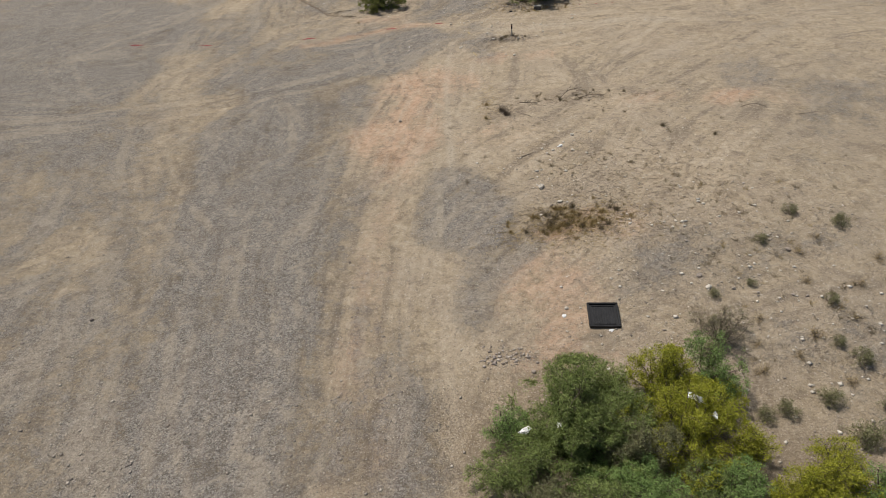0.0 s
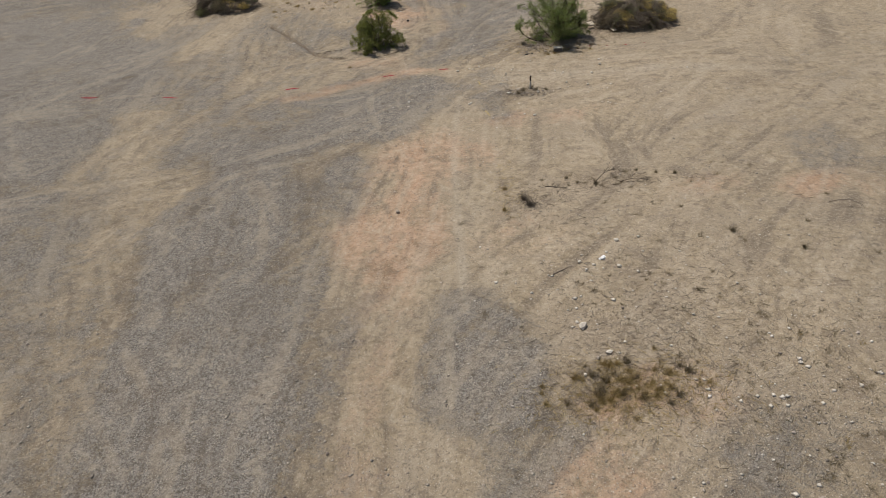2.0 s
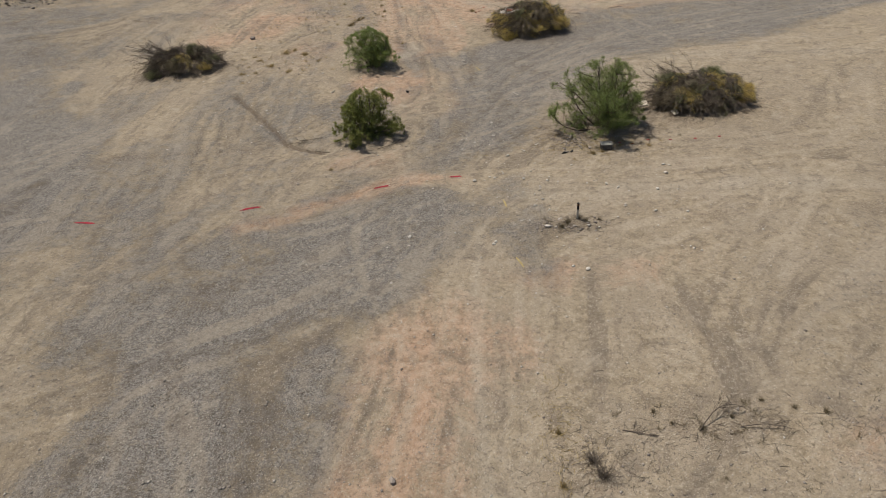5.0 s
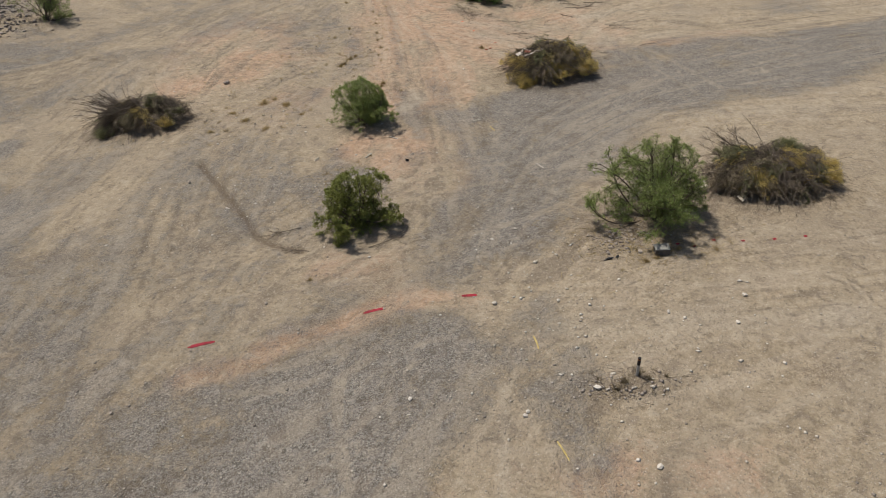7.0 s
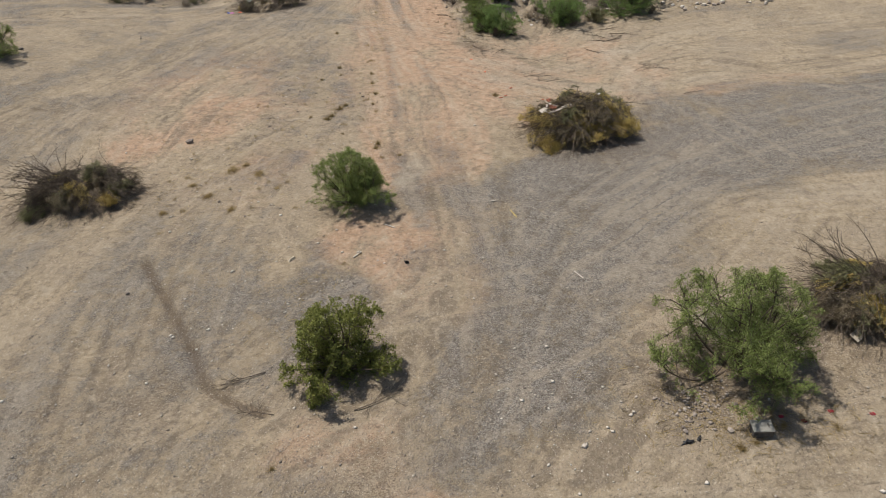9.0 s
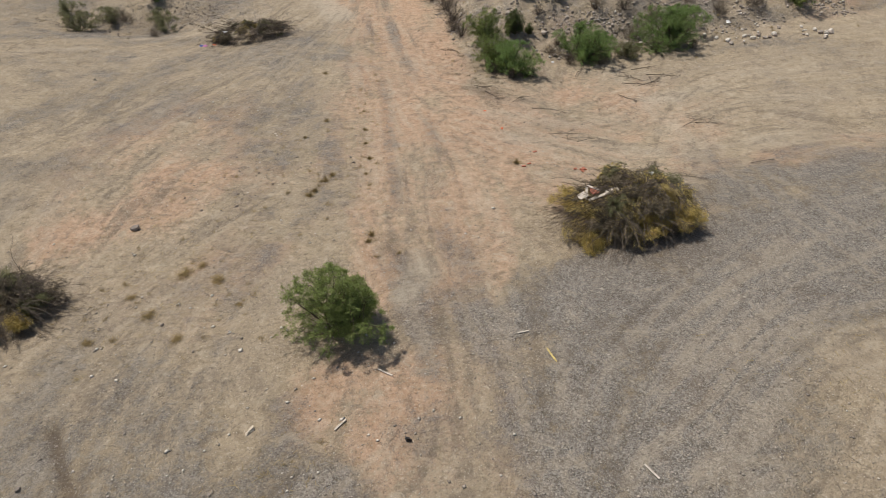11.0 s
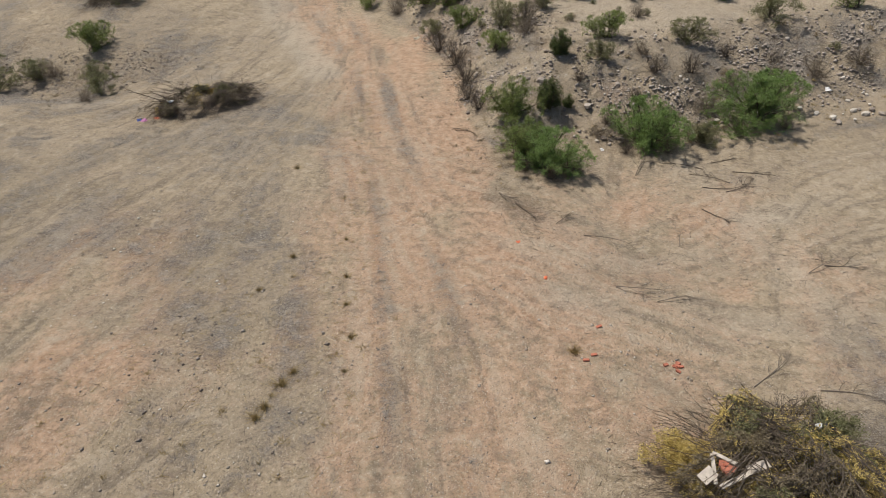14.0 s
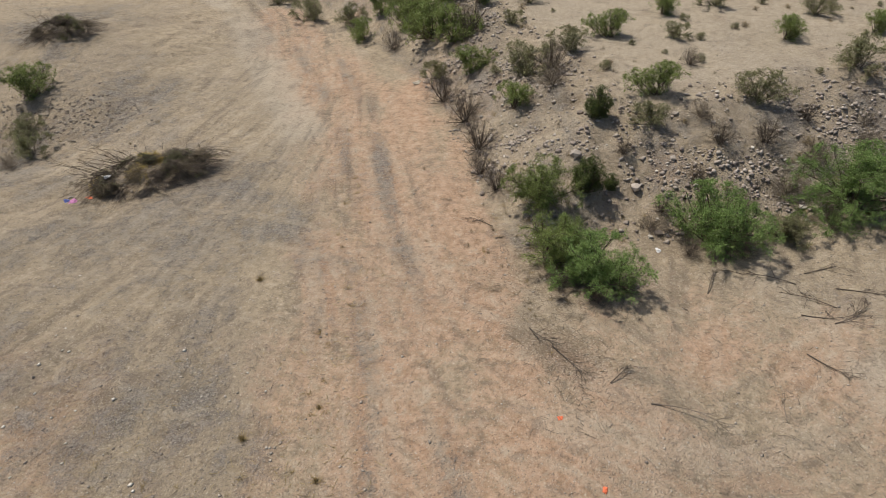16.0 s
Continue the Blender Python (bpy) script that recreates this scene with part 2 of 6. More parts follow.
def value_noise(x, y, seed):
    i, j = np.floor(x), np.floor(y)
    fx, fy = x - i, y - j
    fx, fy = fx * fx * (3 - 2 * fx), fy * fy * (3 - 2 * fy)
    a, b, c, d = hash2(i, j, seed), hash2(i + 1, j, seed), hash2(i, j + 1, seed), hash2(i + 1, j + 1, seed)
    return (a + (b - a) * fx) * (1 - fy) + (c + (d - c) * fx) * fy


def cloud(x, y, size, seed, octaves=4):
    """Layered noise in -1..1 with features of about that size in metres."""
    total, amp, norm = 0.0, 1.0, 0.0
    for k in range(octaves):
        total = total + amp * (value_noise(x / size * 2 ** k + 17 * k, y / size * 2 ** k - 9 * k, seed + k) * 2 - 1)
        norm, amp = norm + amp, amp * 0.55
    return total / norm * 1.5


def smooth(lo, hi, v):
    s = np.clip((v - lo) / (hi - lo), 0, 1)
    return s * s * (3 - 2 * s)


def bell(x, y, cx, cy, sx, sy, turn=0.0):
    c, s = math.cos(radians(turn)), math.sin(radians(turn))
    u, v = (x - cx) * c + (y - cy) * s, -(x - cx) * s + (y - cy) * c
    return np.exp(-0.5 * ((u / sx) ** 2 + (v / sy) ** 2))


def bank_inside(x, y):
    """Metres inwards from the foot of the stony bank."""
    west = np.interp(y, [80, 91, 95, 101, 108, 118, 129, 145], [5.0, 2.6, 1.4, 1.1, -0.5, -4.2, -9.6, -18])
    south = np.interp(x, [-20, 2, 7, 12, 15, 18, 25, 45], [90, 91, 93.2, 92.6, 93.6, 94.2, 96, 100])
    a, b = x - west, y - south
    return np.minimum(a, b) - 0.6 * np.exp(-np.abs(a - b) / 1.5)


def land(x, y):
    z = 0.0016 * np.minimum(x, 0) ** 2 * (1 - smooth(50, 62, y)) * smooth(-60, -35, x)
    z = z + 1.0 * bell(x, y, 14.5, 25, 5.5, 9) - 0.5 * bell(x, y, 13, 12, 5, 3)
    z = z + 0.3 * bell(x, y, 15, 46, 9, 7)
    z = z - 0.7 * smooth(2, 10, x) * smooth(74, 82, y) * (1 - 0.35 * smooth(88, 100, y))
    z = z + 0.06 * np.maximum(0, -x - 8) * smooth(70, 82, y) * smooth(-70, -40, x)
    z = z - 1.1 * bell(x, y, -26, 105, 6, 2.6, -18) + 1.5 * bell(x, y, -27, 119, 8, 5.5)
    z = z + 1.5 * bell(x, y, -39, 87.5, 4.5, 3.2, 20)
    z = z + 0.28 * bell(x, y, 5.6, 45.8, 1.0, 0.45) + 0.12 * bell(x, y, -8, 48, 3.5, 1.6, 20)
    d = bank_inside(x, y) + 0.5 * cloud(x, y, 3.0, 31, 3)
    z = z + (2.9 - 0.02 * np.clip(x - 6, 0, 30)) * smooth(-0.3, 7.5, d) + 0.25 * smooth(8, 30, d)
    return z + 0.10 * cloud(x, y, 7.0, 3, 3)


# ---- masks: what lies where ----
gravel, orange, pale, dark = (np.zeros((NY, NX)) for _ in range(4))
tread, along, rut = np.zeros((NY, NX)), np.zeros((NY, NX)), np.zeros((NY, NX))
flow_c, flow_s = np.full((NY, NX), -0.03), np.zeros((NY, NX))
wx = gx + 0.75 * cloud(gx, gy, 2.6, 41, 5)
wy = gy + 0.75 * cloud(gx, gy, 2.6, 57, 5)


def curve(points, step=0.8):
    """A smooth line through the plan points."""
    p = np.array(points, float)
    q = np.vstack([2 * p[0] - p[1], p, 2 * p[-1] - p[-2]])
    out = []
    for k in range(len(p) - 1):
        a, b, c, d = q[k:k + 4]
        n = max(2, int(np.linalg.norm(c - b) / step))
        for s in np.arange(n) / n:
            out.append(0.5 * (2 * b + (c - a) * s + (2 * a - 5 * b + 4 * c - d) * s * s + (3 * b - a - 3 * c + d) * s ** 3))
    return np.array(out + [p[-1]])


def swath(points, reach, warped=True):
    """The window of the plan round a smooth line; in it the distance from the line, the side, the way along and the heading."""
    line = curve(points)
    pad = reach + 2.0
    i0, i1 = max(int((line[:, 0].min() - pad - X0) / CELL), 0), min(int((line[:, 0].max() + pad - X0) / CELL) + 1, NX)
    j0, j1 = max(int((line[:, 1].min() - pad - Y0) / CELL), 0), min(int((line[:, 1].max() + pad - Y0) / CELL) + 1, NY)
    win = (slice(j0, j1), slice(i0, i1))
    shape = (j1 - j0, i1 - i0)
    dist, side, way = np.full(shape, 1e3), np.zeros(shape), np.zeros(shape)
    hc, hs = np.zeros(shape), np.zeros(shape)
    px, py = (wx[win], wy[win]) if warped else (gx[win], gy[win])
    run = 0.0
    for a, b in zip(line[:-1], line[1:]):
        length = float(np.linalg.norm(b - a)) + 1e-9
        k0, k1 = int((min(a[0], b[0]) - pad - X0) / CELL) - i0, int((max(a[0], b[0]) + pad - X0) / CELL) + 1 - i0
        l0, l1 = int((min(a[1], b[1]) - pad - Y0) / CELL) - j0, int((max(a[1], b[1]) + pad - Y0) / CELL) + 1 - j0
        k0, k1, l0, l1 = max(k0, 0), min(k1, shape[1]), max(l0, 0), min(l1, shape[0])
        if k0 < k1 and l0 < l1:
            w = (slice(l0, l1), slice(k0, k1))
            ux, uy = (b - a) / length
            rx, ry = px[w] - a[0], py[w] - a[1]
            t = np.clip(rx * ux + ry * uy, 0, length)
            d = np.hypot(rx - t * ux, ry - t * uy)
            near = d < dist[w]
            dist[w][near] = d[near]
            side[w][near] = (ux * ry - uy * rx)[near]
            way[w][near] = (run + t)[near]
            hc[w][near] = ux * ux - uy * uy
            hs[w][near] = 2 * ux * uy
        run += length
    return win, dist, side, way, hc, hs


def lay(mask, points, half, amount, soft=1.0):
    win, d = swath(points, half + soft, warped=half > 0.8)[:2]
    np.maximum(mask[win], amount * (1 - smooth(half - soft, half + soft, d)), out=mask[win])


def blot(mask, x, y, sx, sy, amount, turn=0.0):
    r = 3.2 * max(sx, sy) + 2
    i0, i1 = max(int((x - r - X0) / CELL), 0), min(int((x + r - X0) / CELL), NX)
    j0, j1 = max(int((y - r - Y0) / CELL), 0), min(int((y + r - Y0) / CELL), NY)
    w = (slice(j0, j1), slice(i0, i1))
    np.maximum(mask[w], amount * np.clip(1.12 * bell(wx[w], wy[w], x, y, sx, sy, turn), 0, 1), out=mask[w])


def region(mask, points, amount, soft=0.6, cut=False):
    """Lays a soft-edged, ragged patch inside a plan outline, or thins the mask there."""
    p, soft = np.array(points, float), soft * 1.6
    pad = 2 * soft + 1.5
    i0, i1 = max(int((p[:, 0].min() - pad - X0) / CELL), 0), min(int((p[:, 0].max() + pad - X0) / CELL), NX)
    j0, j1 = max(int((p[:, 1].min() - pad - Y0) / CELL), 0), min(int((p[:, 1].max() + pad - Y0) / CELL), NY)
    w = (slice(j0, j1), slice(i0, i1))
    x, y = wx[w], wy[w]
    within = np.zeros(x.shape, bool)
    for (ax, ay), (bx, by) in zip(p, np.roll(p, -1, 0)):
        within ^= ((ay > y) != (by > y)) & (x < (bx - ax) * (y - ay) / (by - ay + 1e-12) + ax)
    f, r = within.astype(float), max(1, int(soft / CELL))
    for axis in (0, 1, 0, 1):
        wide = [(r + 1, r) if k == axis else (0, 0) for k in (0, 1)]
        c = np.cumsum(np.pad(f, wide, "edge"), axis)
        f = (c[2 * r + 1:] - c[:-2 * r - 1]) / (2 * r + 1) if axis == 0 else (c[:, 2 * r + 1:] - c[:, :-2 * r - 1]) / (2 * r + 1)
    if cut:
        mask[w] *= 1 - amount * f
    else:
        np.maximum(mask[w], amount * f, out=mask[w])


def track(points, lines=1, spread=0.0, gauge=1.7, strength=0.5, cleats=0.0, seed=0):
    """Wheel lines along a way: pairs of ruts, some pressed pale, some with cleat marks."""
    rng = np.random.default_rng(seed + 100)
    win, d, side, way, hc, hs = swath(points, 4.0 + spread, warped=False)
    w = np.exp(-0.5 * (d / (1.6 + spread)) ** 2)
    flow_c[win] += w * hc
    flow_s[win] += w * hs
    ok = d < 4.0 + spread
    d, side, way = d[ok], side[ok], way[ok]
    r, a, tr = rut[win][ok], along[win][ok], tread[win][ok]
    table = np.arange(0, 260, 0.5)
    for k in range(lines):
        shift = rng.normal(0, 1) * spread
        drift = shift + np.interp(way, table, 0.35 * cloud(table, table * 0 + 3.1 * k, 9.0, 70 + seed + k, 2) * (0.4 + spread))
        for wheel in (-gauge / 2, gauge / 2):
            off = np.abs(side - drift - wheel)
            patchy = np.interp(way, table, np.clip(0.65 + 0.7 * cloud(table, table * 0 + 7.7 * k + wheel, 4.0, 90 + seed, 3), 0, 1.2))
            press = (1 - smooth(0.10, 0.26, off)) * patchy * strength
            edge = smooth(0.14, 0.28, off) * (1 - smooth(0.30, 0.55, off)) * patchy * strength * 0.5
            r = np.where(press > np.abs(r), press, np.where(edge > np.abs(r), -edge, r))
            if cleats:
                on = (1 - smooth(0.16, 0.22, off)) * patchy * cleats
                a = np.where(on > tr, way + 0.5 * (side - drift - wheel), a)
                tr = np.maximum(tr, on)
    for field, v in ((rut, r), (along, a), (tread, tr)):
        local = field[win]
        local[ok] = v
        field[win] = local


# grey crushed-stone yard and the roads that leave it
gravel += 0.60 * smooth(0.5, -5.5, wx) * smooth(72, 58, wy) * smooth(-50, -40, wx)
gravel += 0.26 * smooth(-4, -9, wx) * smooth(60, 72, wy) * np.clip(0.7 + cloud(gx, gy, 6, 121, 3), 0, 1.4)
gravel += 0.16 * smooth(3, 8, wx) * np.clip(0.6 + cloud(gx, gy, 6, 122, 3), 0, 1.6)
region(gravel, [(-14.9, 33.6), (-11.9, 40.7), (-6, 40.9), (-4.3, 36.3), (-5.6, 32.7), (-5.1, 27.1), (-3.9, 22.5), (-4, 17.8), (-4.3, 13.6), (-4.6, 4), (-11, 4), (-11.3, 14.6), (-11.4, 17.2), (-12.5, 20.4), (-12.7, 25.4)], 0.90, 0.9)
region(gravel, [(-20, 4), (-22, 16.8), (-18, 24), (-13.9, 24.5), (-11.4, 17.2), (-11.3, 14.6), (-11, 4)], 0.50, 0.9)
region(gravel, [(-4.6, 4), (-4.3, 13.6), (-4, 17.8), (-3.9, 22.5), (-2.1, 26.8), (-2.2, 19.6), (-1.5, 15.4), (-0.1, 12.5), (0.1, 4)], 0.74, 0.7)
region(gravel, [(-0.8, 27.6), (2.6, 27), (3.1, 24.5), (2.8, 22), (4.7, 20.9), (3.9, 20.1), (2.5, 20.1), (1.6, 17.3), (1, 16.5), (0.6, 17.4), (1.3, 21), (0.2, 22.4), (-0.8, 22.5)], 0.85, 0.4)
region(gravel, [(-45, 66), (-20, 51.2), (-13, 42.6), (-16.8, 40), (-19.1, 36.6), (-21.4, 34.4), (-45, 34)], 1.0, 1.2)
region(gravel, [(-45, 76), (-27.4, 69.4), (-24.2, 63.3), (-17.9, 61.1), (-16.1, 51.1), (-17.8, 46.5), (-19.3, 47.3), (-21.2, 45.3), (-45, 44)], 0.95, 1.2)
region(gravel, [(-12.6, 42), (-11.2, 43.6), (-6.6, 47), (-2.2, 47.8), (-0.9, 46.8), (0.7, 46.5), (0.8, 43.3), (-2.1, 40.9), (-4.6, 38.3), (-6, 33.3), (-10.9, 33.7), (-12.4, 38.6)], 0.90, 0.5)
region(gravel, [(1.4, 49.7), (1.8, 47.7), (1.3, 44), (0, 44.2), (-0.3, 42), (-1.2, 40.6), (-10, 41.2), (-10.7, 43.2), (-8.4, 44.2), (-7.2, 46.9), (-4.8, 47.6), (-3.3, 49.2), (-0.6, 50.4)], 0.92, 0.4)
region(gravel, [(-12.3, 54.5), (-9.7, 54.3), (-7.5, 52), (-7.6, 48.7), (-9.1, 49.5), (-11.4, 51.6)], 0.55, 0.9)
region(gravel, [(34.5, 78), (29.9, 70.6), (22.9, 68.9), (17.2, 68.1), (13.1, 66.2), (10.9, 63.3), (8.9, 61.5), (6.8, 58.7), (6, 56), (4.5, 53.3), (2.7, 51.5), (1.5, 50.5), (-1.5, 50.9), (-2, 54.4), (-1.5, 57.8), (1, 62.2), (2.5, 65.7), (3.6, 69.9), (11.7, 73.2), (22.8, 77.5)], 0.82, 0.8)
region(gravel, [(3.2, 70.1), (5.5, 70.4), (10.5, 71.5), (17.2, 75.3), (30, 76), (30, 70), (10.8, 64.5), (0.5, 65.4), (1.9, 67.3)], 0.88, 0.7)
lay(gravel, [(28, 74), (31.8, 75.7), (60, 81)], 3.6, 0.9, 1.4)
region(gravel, [(-13.6, 84.7), (-10, 88.2), (-5.6, 90.5), (-4.3, 78.9), (-4.9, 73.1), (-8.3, 73.5), (-11.2, 78.7)], 0.48, 1.2)
region(gravel, [(-9, 81.3), (-7.3, 82.1), (-6, 78.7), (-6.7, 76.7), (-8.3, 77.7)], 0.85, 0.7)
region(gravel, [(-10.7, 89), (-7.4, 89.8), (-5.7, 86.2), (-4.7, 82.6), (-10.8, 83)], 0.42, 1.0)
lay(gravel, [(-17, 62), (-20, 72), (-20, 82), (-15, 96)], 4.5, 0.32, 3.5)
for spec in ((-34, 52, 12, 14, 0.7), (-36, 74, 9, 9, 0.8), (-21, 88, 5, 7, 0.4), (-11, 94, 6, 8, 0.35), (22, 34, 8, 6, 0.3), (8, 19.5, 2.6, 1.5, 0.35, 20), (13.5, 16, 4, 4, 0.25), (3.4, 47, 1.1, 3.5, 0.5), (16, 75, 5, 2.5, 0.8, 15)):
    blot(gravel, *spec)
region(gravel, [(-10.7, 48.2), (-6.7, 47.3), (-2.8, 48.2), (-1.5, 51.8), (-2.3, 55.9), (-5.5, 57.1), (-7.6, 55.5), (-13, 63.7), (-15.4, 67), (-19.7, 62.7), (-16.2, 52.8)], 0.38, 0.9, cut=True)
region(gravel, [(-16.6, 39.6), (-13, 39.4), (-12.1, 35.1), (-13.2, 32), (-14, 29.8), (-14, 25.5), (-14.2, 21.3), (-14.4, 16.2), (-14.7, 14.7), (-16.3, 17.7), (-16.6, 22.2), (-16.5, 28.7), (-15.9, 32.9)], 0.45, 0.8, cut=True)
region(gravel, [(-26, 30.6), (-17.4, 30.5), (-16.9, 27.7), (-18.3, 24.7), (-26, 23.9)], 0.35, 0.7, cut=True)
region(gravel, [(1.9, 71.3), (3.4, 71.2), (3, 69.7), (1, 67.2), (0, 66), (-0.3, 66.6), (1.6, 68.9)], 0.75, 0.3, cut=True)
# tan sweeps worn through the stone
for pts, half in (([(-16.1, 36), (-16.9, 41), (-17.4, 50), (-17.2, 62)], 1.5), ([(-3.0, 14), (-3.1, 18), (-2.9, 22), (-2.4, 29)], 0.8), ([(-23, 47.6), (-20, 48.6), (-27, 44)], 0.8), ([(0.6, 42), (1.9, 46), (2.2, 43)], 0.8)):
    win, d = swath(pts, half + 2)[:2]
    sweep = 1 - smooth(half - 0.9, half + 1.0, d)
    sweep = sweep * np.clip(0.62 + 0.75 * cloud(gx[win], gy[win], 2.2, 611, 4), 0.12, 1)
    gravel[win] *= 1 - 0.5 * sweep
    pale[win] = np.maximum(pale[win], 0.22 * sweep)
# reddish clay showing through
orange_fields = ((-1.6, 64.5, 2.6, 2.0, 0.85, 0), (0.2, 59.5, 1.8, 2.2, 0.55, 0), (-3.6, 53.3, 2.4, 1.3, 0.6, 0), (-13.2, 78, 1.6, 2.6, 0.95, -25))
region(orange, [(0.4, 41.1), (-0.4, 42.3), (-2.1, 40.4), (-3.6, 39.1), (-3.7, 36), (-4.3, 34.6), (-5.6, 32.6), (-5.2, 30.7), (-3.8, 29.4), (-3, 28), (-1.8, 27.7), (-0.5, 30.2), (0.2, 31.8), (0.9, 36.2), (1.6, 37.8), (3.1, 37.6), (2.8, 39.6)], 0.78, 0.5)
region(orange, [(0.2, 31.8), (4.2, 32.7), (5.6, 31.1), (3.4, 30.3), (1.5, 29.9), (0.1, 29.5)], 0.42, 0.7)
region(orange, [(2.4, 20), (6.3, 20.3), (6.2, 17.3), (4.8, 15.3), (5.6, 14), (2.9, 13.9), (2, 14.5), (2.4, 17)], 0.72, 0.6)
region(orange, [(-5.9, 63.6), (-4.6, 65.1), (-1.5, 64.8), (0.6, 66), (1.2, 63.6), (0.2, 60), (2.4, 59.7), (1.7, 57.9), (-0.3, 57.6), (-1.9, 58.9), (-3.1, 61.7), (-5.2, 61.6)], 0.72, 0.6)
region(orange, [(-14.7, 79.8), (-12.7, 80.6), (-11.6, 76.8), (-11.1, 73.8), (-13.3, 74.6), (-15.4, 73.6), (-18.5, 72), (-19, 74), (-15.9, 76.8)], 1.0, 0.6)
region(orange, [(-0.4, 87.8), (2.4, 87.2), (3.5, 83.9), (5.8, 81.3), (5.4, 77), (3.6, 74.8), (2.4, 75.3), (0.8, 77.4), (0, 81.6)], 0.85, 0.8)
region(orange, [(6.7, 92.1), (10.9, 91.5), (11.1, 87.5), (12.1, 86.4), (10.1, 85.3), (5.8, 85.6), (5.2, 87.7)], 0.75, 0.8)
region(orange, [(1.9, 71.3), (3.4, 71.2), (3, 69.7), (1, 67.2), (0, 66), (-0.3, 66.6), (1.6, 68.9)], 0.55, 0.3)
lay(orange, [(-2.4, 29), (-2.9, 22), (-3.0, 14), (-3.0, 8)], 1.3, 0.42, 1.0)
for spec in orange_fields:
    blot(orange, *spec)
for spec in ((-16.5, 75.5, 2.5, 1.2, 0.5, 40), (-8, 79, 3.2, 2.6, 0.45), (6, 76, 3.2, 3.5, 0.5), (11, 87, 3.6, 2.0, 0.5), (18, 77.5, 7, 1.3, 0.5, 10), (15.5, 33, 3.2, 1.0, 0.6), (5.8, 42.3, 2.6, 0.8, 0.5)):
    blot(orange, *spec)
gravel *= 1 - 0.70 * smooth(0.25, 0.8, orange)
lay(orange, [(-9.2, 47.4), (-7.2, 47.8), (-6.1, 48.9), (-4.1, 49.7), (-1.1, 50.9), (1.0, 50.6)], 0.7, 0.75, 0.6)
lay(dark, [(-9.2, 47.4), (-7.2, 47.8), (-6.1, 48.9), (-4.1, 49.7), (-1.1, 50.9)], 0.3, 0.4, 0.3)
gravel *= 1 - 0.8 * smooth(0.5, 1.0, orange)
lay(orange, [(-1.0, 70), (-0.8, 78), (-1.4, 84), (-1.9, 91), (-2.6, 97), (-4.3, 104), (-7, 112), (-12, 124)], 3.0, 0.82, 1.5)
lay(orange, [(1.8, 80), (1.2, 86), (1.0, 94), (0.3, 101), (-1.4, 109)], 1.3, 0.80, 0.9)
for lane in ([(-1.6, 71.7), (-2.1, 78.6), (-3.0, 88.4), (-3.9, 95.1), (-5.6, 106.5), (-10.5, 120.1), (-16, 132)], [(0.0, 71.5), (0.1, 78.3), (-0.9, 88.2), (-2.0, 94.9), (-3.7, 106.1), (-8.1, 120.3), (-13.6, 132)]):
    lay(gravel, lane, 0.50, 0.36, 0.6)
lay(gravel, [(0.6, 60), (0.2, 66), (-0.8, 72)], 2.0, 0.55, 1.0)
region(gravel, [(-15.5, 80.5), (-12.2, 81.4), (-11, 76.8), (-10.6, 73.2), (-13.3, 73.8), (-19.5, 71), (-20, 75), (-15.9, 77.8)], 0.85, 0.6, cut=True)
region(gravel, [(-3.2, 26), (2.4, 30), (1.8, 38), (0.6, 42), (-2, 41), (-4.6, 36), (-5.4, 31)], 0.45, 0.7, cut=True)
for spec in ((9, 83, 7, 4, 0.55), (-14, 84, 5, 6, 0.5), (-9, 72, 5, 4, 0.3), (12, 72, 4, 2, 0.3), (-4.5, 86, 1.6, 9, 0.5)):
    blot(orange, *spec)
blot(orange, 5.6, 22.2, 1.6, 0.8, 0.8)
# pale crust
for pts in ([(3, 84.2), (8, 83.2), (13.6, 85.6), (19, 88), (26, 89)], [(12, 91), (12.6, 86), (13.2, 81), (12.4, 78)], [(4, 81.2), (8, 80.6), (12, 79.2), (19, 80)], [(16, 87), (20, 85), (25, 85)], [(20, 47.5), (10, 48.3), (4, 48.6)], [(32, 62.5), (21, 64.8), (12, 65)]):
    lay(pale, pts, 0.8, 0.5, 0.8)
lay(pale, [(1.7, 46), (1.0, 40), (0.8, 33), (0.7, 27)], 0.25, 0.7, 0.25)
lay(pale, [(0.1, 26.5), (-0.1, 22.6)], 0.16, 0.8, 0.14)
region(pale, [(-2.3, 69.4), (-1.1, 69.4), (-1.1, 68.3), (-2.1, 68.3)], 1.0, 0.13)
lay(pale, [(-18.6, 133), (-13.6, 121.5), (-9.4, 110.5), (-7.2, 104)], 1.3, 0.9, 0.9)
for spec in ((13.8, 86, 1.4, 0.7, 0.8), (8.3, 81, 2, 0.9, 0.55), (-20.5, 101.5, 2.5, 0.8, 0.6), (-1.3, 69.8, 0.7, 1.2, 0.9), (7.0, 22.2, 0.6, 0.6, 0.7), (1.5, 32, 0.5, 5, 0.4)):
    blot(pale, *spec)
inside = bank_inside(gx, gy)
pale = np.maximum(pale, 0.62 * smooth(5.5, 9, inside + 0.8 * cloud(gx, gy, 4, 77, 3)))
gravel = np.maximum(gravel, 0.34 * smooth(-0.5, 1.0, inside) * (1 - smooth(5, 8, inside)))
orange = np.maximum(orange, 0.34 * smooth(-0.8, 0.5, inside) * (1 - smooth(3, 6, inside)) * np.clip(0.6 + cloud(gx, gy, 4, 131, 3), 0, 1.3))
pale = np.maximum(pale, 0.45 * smooth(0, 1.5, inside) * np.clip(0.3 + 1.2 * cloud(gx, gy, 2.2, 132, 3), 0, 1))
gravel = np.maximum(gravel, 0.85 * bell(wx, wy, -38.5, 87, 4, 3, 20))
